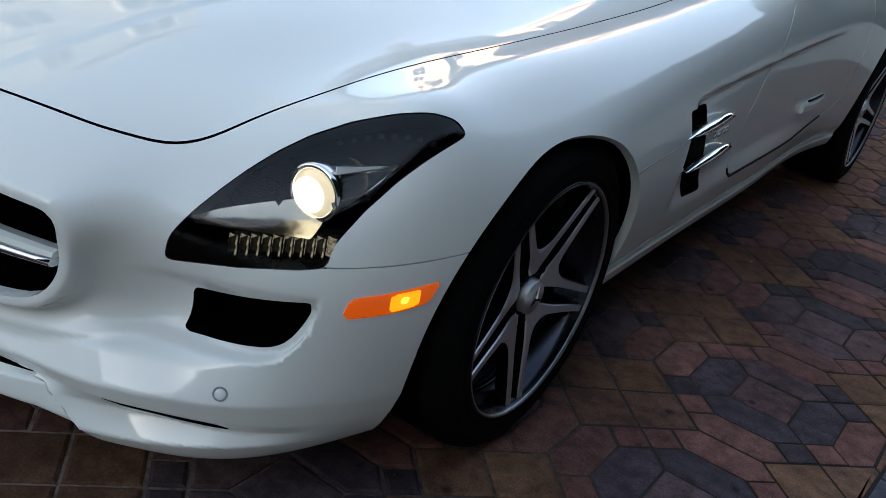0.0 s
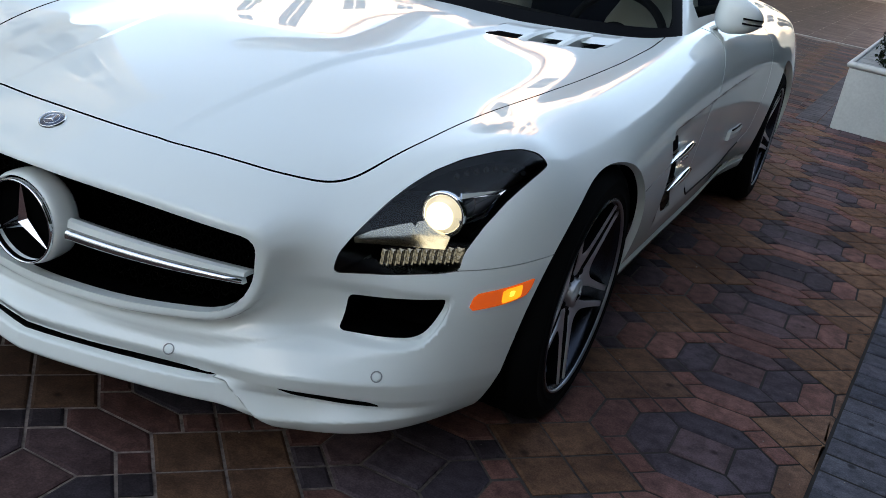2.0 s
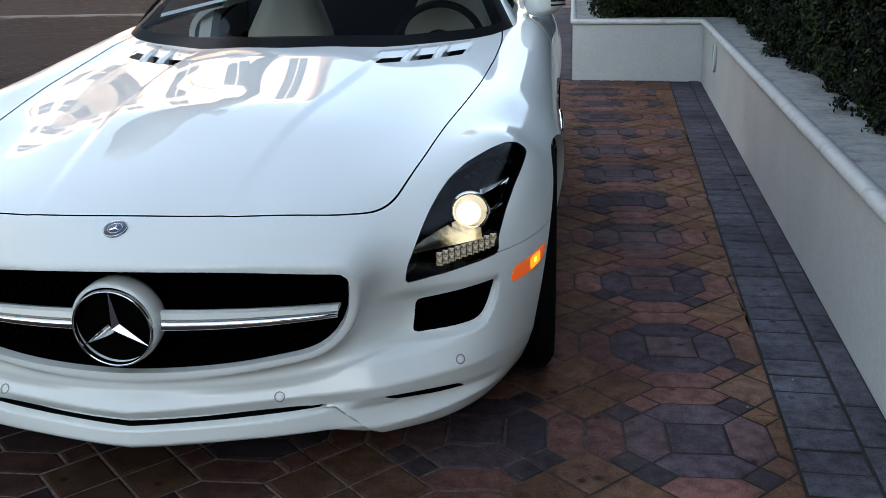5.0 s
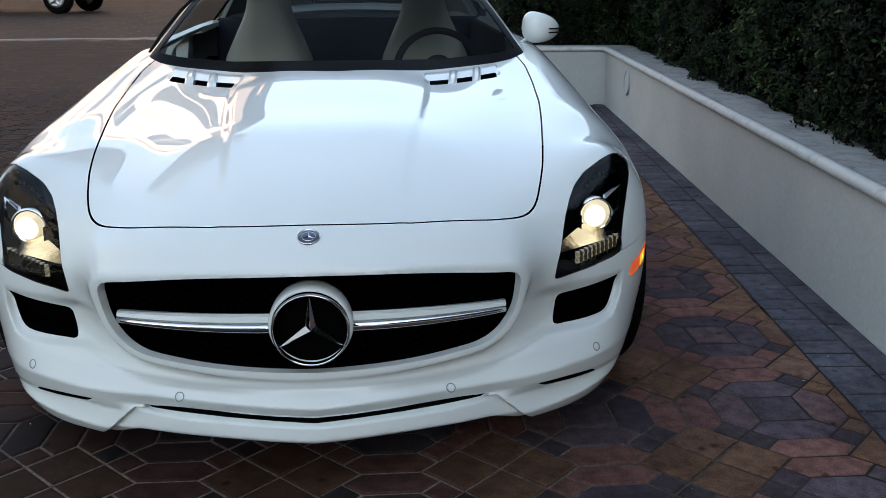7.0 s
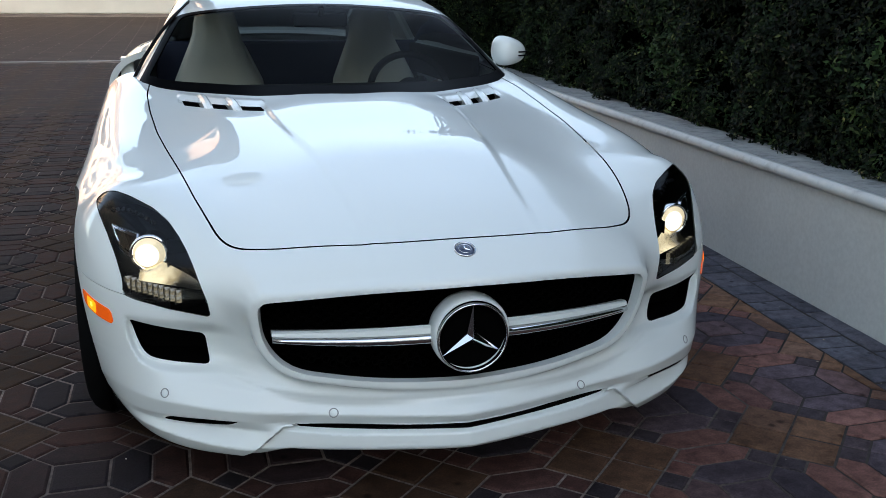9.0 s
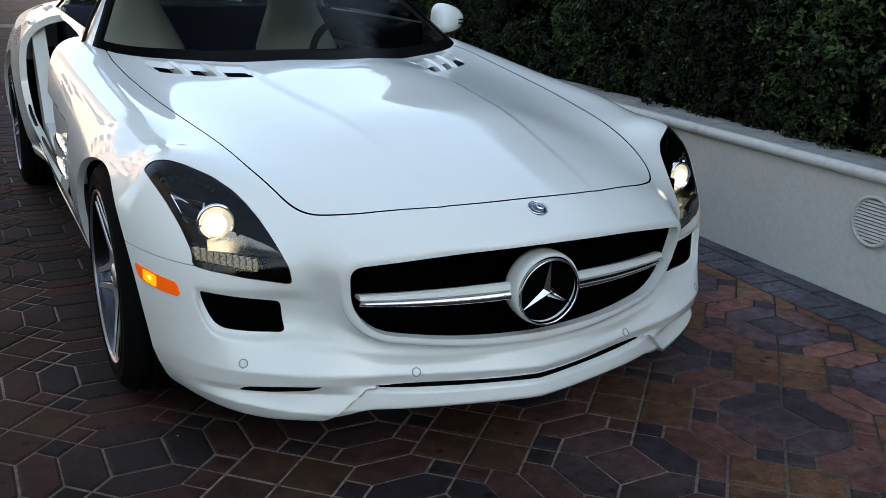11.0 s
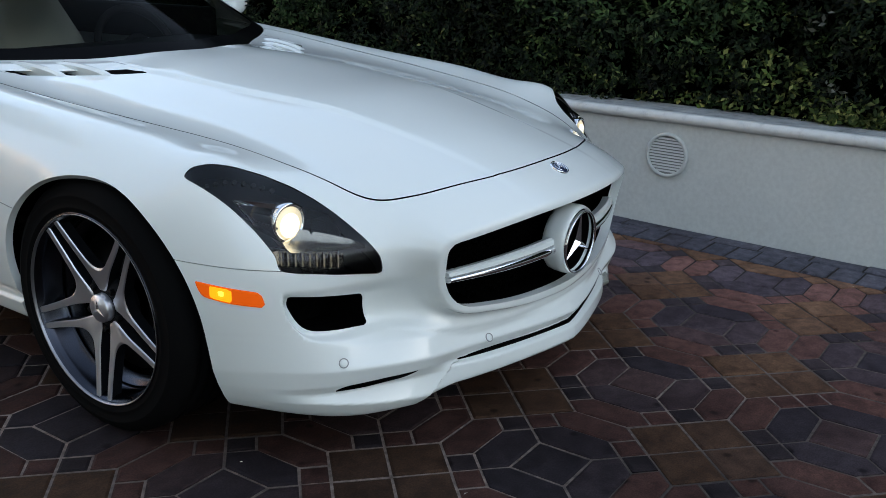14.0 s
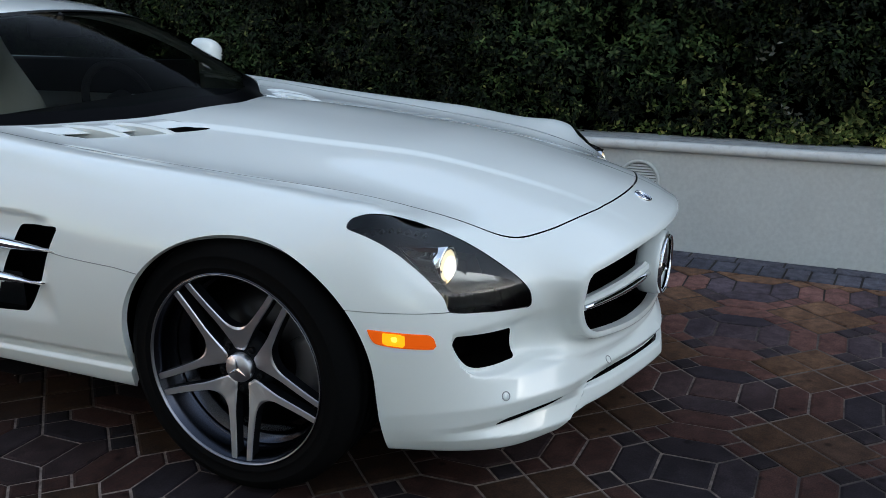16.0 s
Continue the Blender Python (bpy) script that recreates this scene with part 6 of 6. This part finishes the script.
# ---- a dark pickup parked across the lane ----
TRUCK_PAINT = material("black_truck_paint", (0.012, 0.013, 0.015), 0.25, Coat_Weight=1.0)
truck = thing("pickup_truck", "black pickup truck with silver wheels, parked across the lane", "truck", pose(-10.0, 25.14, 0, 0, 0, -12))
side_line = [(-2.7, 0.62), (-2.7, 1.12), (-0.75, 1.14), (-0.45, 1.82), (0.75, 1.86), (1.35, 1.22), (2.45, 1.12), (2.62, 0.95), (2.62, 0.55), (2.2, 0.48), (-2.4, 0.48)]
part("body", prism(rounded(side_line, 0.08), -0.92, 0.92, "xzy"), TRUCK_PAINT, truck)
for s in (-0.925, 0.925):
    part("side_glass", prism(rounded([(-0.55, 1.2), (-0.35, 1.72), (0.68, 1.76), (1.15, 1.24)], 0.05), min(s, s * 1.004), max(s, s * 1.004), "xzy"), PANE, truck, smooth=False)
part("bumper", boxed((2.55, -0.9, 0.42), (2.78, 0.9, 0.66), 0.05, 2), CHROME, truck)
for x in (-1.75, 1.75):
    for y in (-0.82, 0.82):
        tw = part("wheel", lathe([(-0.13, 0.2), (-0.13, 0.36), (-0.09, 0.40), (0.09, 0.40), (0.13, 0.36), (0.13, 0.235)], 40, "y"), RUBBER, truck, place=pose(x, y, 0.40))
        part("hubcap", lathe([(-0.10, 0.24), (-0.135, 0.235), (-0.12, 0.20), (-0.10, 0.07), (-0.14, 0.06), (-0.145, 0.001)], 40, "y"), RIM, tw, place=pose(0, 0, 0, 0, 0, 0 if y < 0 else 180))
        for k in range(5):
            a = 2 * math.pi * k / 5
            part("spoke", tube([(0.05 * math.cos(a), -0.125, 0.05 * math.sin(a)), (0.22 * math.cos(a), -0.12, 0.22 * math.sin(a))], 0.03, 6), RIM, tw)


# ---- pavers: blocks of four squares, and between them rings of hexagons round a diamond ----
STEP = 0.381
FIELD = Vector((0.428, -0.573))


def uv_to_xy(u, v):
    return ((u + v) * math.sqrt(0.5), (v - u) * math.sqrt(0.5))


def quarter(points, k):
    c, s = ((1, 0), (0, 1), (-1, 0), (0, -1))[k]
    return [(c * u - s * v, s * u + c * v) for u, v in points]


B, H, R, D = 0.1385, 0.2425, 0.172, 0.101
CELL = [("dark", [(0, -D), (D, 0), (0, D), (-D, 0)])]
for k in range(4):
    CELL.append(("dark", quarter([(0, -D), (0, -R), (0.078, -R), (R, -0.078), (R, 0), (D, 0)], k)))
    CELL.append(("red", quarter([(0.074, -H), (B, -H), (H, -B), (H, -0.074), (R, -0.074), (0.074, -R)], k)))
    CELL.append(("small", quarter([(R, -0.074), (H, -0.074), (H, 0), (R, 0)], k)))
    CELL.append(("small", quarter([(R, 0), (H, 0), (H, 0.074), (R, 0.074)], k)))
BLOCK = [("square", [(a, b), (a + B, b), (a + B, b + B), (a, b + B)]) for a in (-B, 0) for b in (-B, 0)]


def clip(poly, inside):
    """The part of a polygon where inside(point) is negative."""
    out = []
    for a, b in zip(poly, poly[1:] + poly[:1]):
        da, db = inside(a), inside(b)
        if da <= 0:
            out.append(a)
        if (da < 0) != (db < 0) and da != db:
            s = da / (da - db)
            out.append((a[0] + (b[0] - a[0]) * s, a[1] + (b[1] - a[1]) * s))
    return out


def slab(poly, gap, edge, top, depth=0.014):
    """A paver: a polygon drawn in by half a joint, its rim chamfered, its sides down into the sand."""
    n = len(poly)
    area = sum(a[0] * b[1] - b[0] * a[1] for a, b in zip(poly, poly[1:] + poly[:1]))
    if area < 0:
        poly = poly[::-1]

    def drawn(by):
        res = []
        for i in range(n):
            a, b, c = Vector(poly[i - 1]), Vector(poly[i]), Vector(poly[(i + 1) % n])
            d0, d1 = (b - a).normalized(), (c - b).normalized()
            n0, n1 = Vector((-d0.y, d0.x)), Vector((-d1.y, d1.x))
            m = (n0 + n1)
            m = m / max(0.5, m.dot(n0)) if m.length > 1e-6 else n0
            res.append(b + m * by)
        return res

    outer, inner = drawn(gap), drawn(gap + edge)
    pts = [(q.x, q.y, -depth) for q in outer] + [(q.x, q.y, top - 0.45 * edge) for q in outer] + [(q.x, q.y, top) for q in inner]
    faces = [(k * n + i, k * n + (i + 1) % n, (k + 1) * n + (i + 1) % n, (k + 1) * n + i) for k in (0, 1) for i in range(n)]
    return pts, faces + [tuple(2 * n + i for i in range(n))]


rng = random.Random(5)
singles, near_rest, far_rest = [], {}, {}
for i in range(-42, 30):
    for j in range(-40, 62):
        cu, cv = FIELD.x + i * STEP, FIELD.y + j * STEP
        cx, cy = uv_to_xy(cu, cv)
        if not (-11 < cx < 2.6 and -9.5 < cy < 14.1):
            continue
        for kind, shape in BLOCK if (i + j) % 2 == 0 else CELL:
            poly = [uv_to_xy(cu + u, cv + v) for u, v in shape]
            mx, my = sum(p[0] for p in poly) / len(poly), sum(p[1] for p in poly) / len(poly)
            whole = all(p[0] < band_x(p[1]) - 0.002 for p in poly)
            if not whole:
                poly = clip(poly, lambda p: p[0] - band_x(p[1]))
                if len(poly) < 3 or max(p[0] for p in poly) - min(p[0] for p in poly) < 0.02:
                    continue
            near = -1.75 < mx < 1.6 and -1.75 < my < 0.75
            if near and whole:
                singles.append((kind, poly, mx, my))
            elif mx > -4.5 and my < 7 and my > -3:
                near_rest.setdefault(kind if whole else "square", []).append(poly)
            else:
                far_rest.setdefault(kind, []).append(poly)

field = tagged(part("paving", slab([(-1.0, -3.6), (-0.9, -3.6), (-0.9, -3.5), (-1.0, -3.5)], 0.003, 0.004, 0.0), PAVER_MATS["square", False], smooth=False), "brown, red and slate brick pavers in an octagon pattern", "paving", kind="structure")
counts, shared = {}, {}
for kind, poly, mx, my in sorted(singles, key=lambda q: (q[2] - 0.0) ** 2 + (q[3] + 0.7) ** 2):
    name = {"square": "square_paver", "red": "hexagon_paver", "dark": "slate_paver", "small": "small_paver"}[kind]
    counts[name] = counts.get(name, 0) + 1
    if counts[name] > 290:
        near_rest.setdefault(kind, []).append(poly)
        continue
    local = [(x - mx, y - my) for x, y in poly]
    key = (kind, tuple((round(x, 3), round(y, 3)) for x, y in local))
    if key not in shared:
        pts, faces = slab(local, 0.0036, 0.0065, 0.0)
        me = bpy.data.meshes.new(name)
        me.from_pydata(pts, [], faces)
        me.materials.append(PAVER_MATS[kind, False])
        shared[key] = me
    ob = new(name, shared[key])
    ob.parent = field
    ob.matrix_basis = pose(mx, my, rng.uniform(-0.0018, 0.0012), rng.uniform(-0.35, 0.35), rng.uniform(-0.35, 0.35), rng.uniform(-0.5, 0.5))
for group, detail in ((near_rest, True), (far_rest, False)):
    for kind, polys in group.items():
        pieces = []
        for poly in polys:
            if detail:
                pieces.append(slab(poly, 0.0036, 0.0065, rng.uniform(-0.0018, 0.0012)))
            else:
                c = Vector((sum(p[0] for p in poly) / len(poly), sum(p[1] for p in poly) / len(poly)))
                z = rng.uniform(-0.0018, 0.0012)
                pieces.append(([((p[0] - c.x) * 0.965 + c.x, (p[1] - c.y) * 0.965 + c.y, z) for p in poly], [tuple(range(len(poly)))]))
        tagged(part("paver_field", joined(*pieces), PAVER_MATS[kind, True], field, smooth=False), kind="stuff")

# ---- border bricks along the wall: a row of headers outside, a row of stretchers against the wall ----
border = tagged(part("border_paving", slab([(band_x(-13.9) + 0.01, -13.95), (band_x(-13.9) + 0.15, -13.95), (band_x(-13.9) + 0.15, -13.9), (band_x(-13.9) + 0.01, -13.9)], 0.002, 0.003, 0.0), BORDER, smooth=False), "slate grey brick border beside the planter wall", "paving", kind="structure")
lean = math.atan(-0.072)
made = {}
for row, (off, depth, length) in enumerate(((0.002, 0.162, 0.100), (0.166, 0.088, 0.205))):
    rest = []
    y = -6.0
    while y < 5.35:
        box_poly = [(0, 0), (depth, 0), (depth, length), (0, length)]
        if -1.9 < y < 5.0:
            if row not in made:
                pts, faces = slab(box_poly, 0.004, 0.006, 0.0)
                me = bpy.data.meshes.new("border_brick")
                me.from_pydata(pts, [], faces)
                me.materials.append(BORDER)
                made[row] = me
            ob = new("border_brick", made[row])
            ob.parent = border
            ob.matrix_basis = pose(band_x(y) + off, y, rng.uniform(-0.002, 0.002), rng.uniform(-0.5, 0.5), rng.uniform(-0.5, 0.5), math.degrees(lean) + rng.uniform(-0.4, 0.4))
        else:
            rest.append(slab([(band_x(y) + off + u, y + v) for u, v in box_poly], 0.004, 0.006, rng.uniform(-0.002, 0.002)))
        y += length + 0.0005
    tagged(part("border_brick_run", joined(*rest), BORDER_FAR, border, smooth=False), kind="stuff")

# the same border turns round the planter's corner and runs along its return
rest = []
for k in range(80):
    y = 5.62 + 0.1005 * k
    x = 1.085 + 0.0256 * (y - 5.6)
    for u0, u1 in ((-0.262, -0.100), (-0.098, -0.008)):
        if u0 > -0.2 and k % 2:
            continue
        v = 0.100 if u0 < -0.2 else 0.2005
        pts, faces = slab([(x + u0, y), (x + u1, y), (x + u1, y + v), (x + u0, y + v)], 0.0025, 0.004, 0.005 + rng.uniform(-0.001, 0.001))
        rest.append((pts, faces))
tagged(part("border_brick_run", joined(*rest), BORDER_FAR, border, smooth=False), kind="stuff")

# ---- bits of dry leaf and grit, most of them along the border ----
LITTER = leaf_material("dry_leaf_bit", [(0.0, (0.30, 0.26, 0.20)), (0.5, (0.16, 0.11, 0.07)), (1.0, (0.42, 0.40, 0.36))])


def scattered(g, n):
    near = g.uniform(0, 1, n) < 0.6
    y = np.where(near, g.uniform(-2.0, 5.2, n), g.uniform(-1.7, 3.0, n))
    x = np.where(near, band_x(y) + g.normal(0.05, 0.10, n), g.uniform(-1.9, 1.4, n))
    return np.stack([np.minimum(x, wall_x(y) - 0.02), y, np.full(n, 0.002)], 1), np.tile([0, 0, 2.5], (n, 1))


me = leaves(170, scattered, 31, (0.004, 0.011), 0.6)
me.materials.append(LITTER)
tagged(new("leaf_litter", me), "tiny bits of dry leaf scattered on the pavers", "litter", kind="stuff")
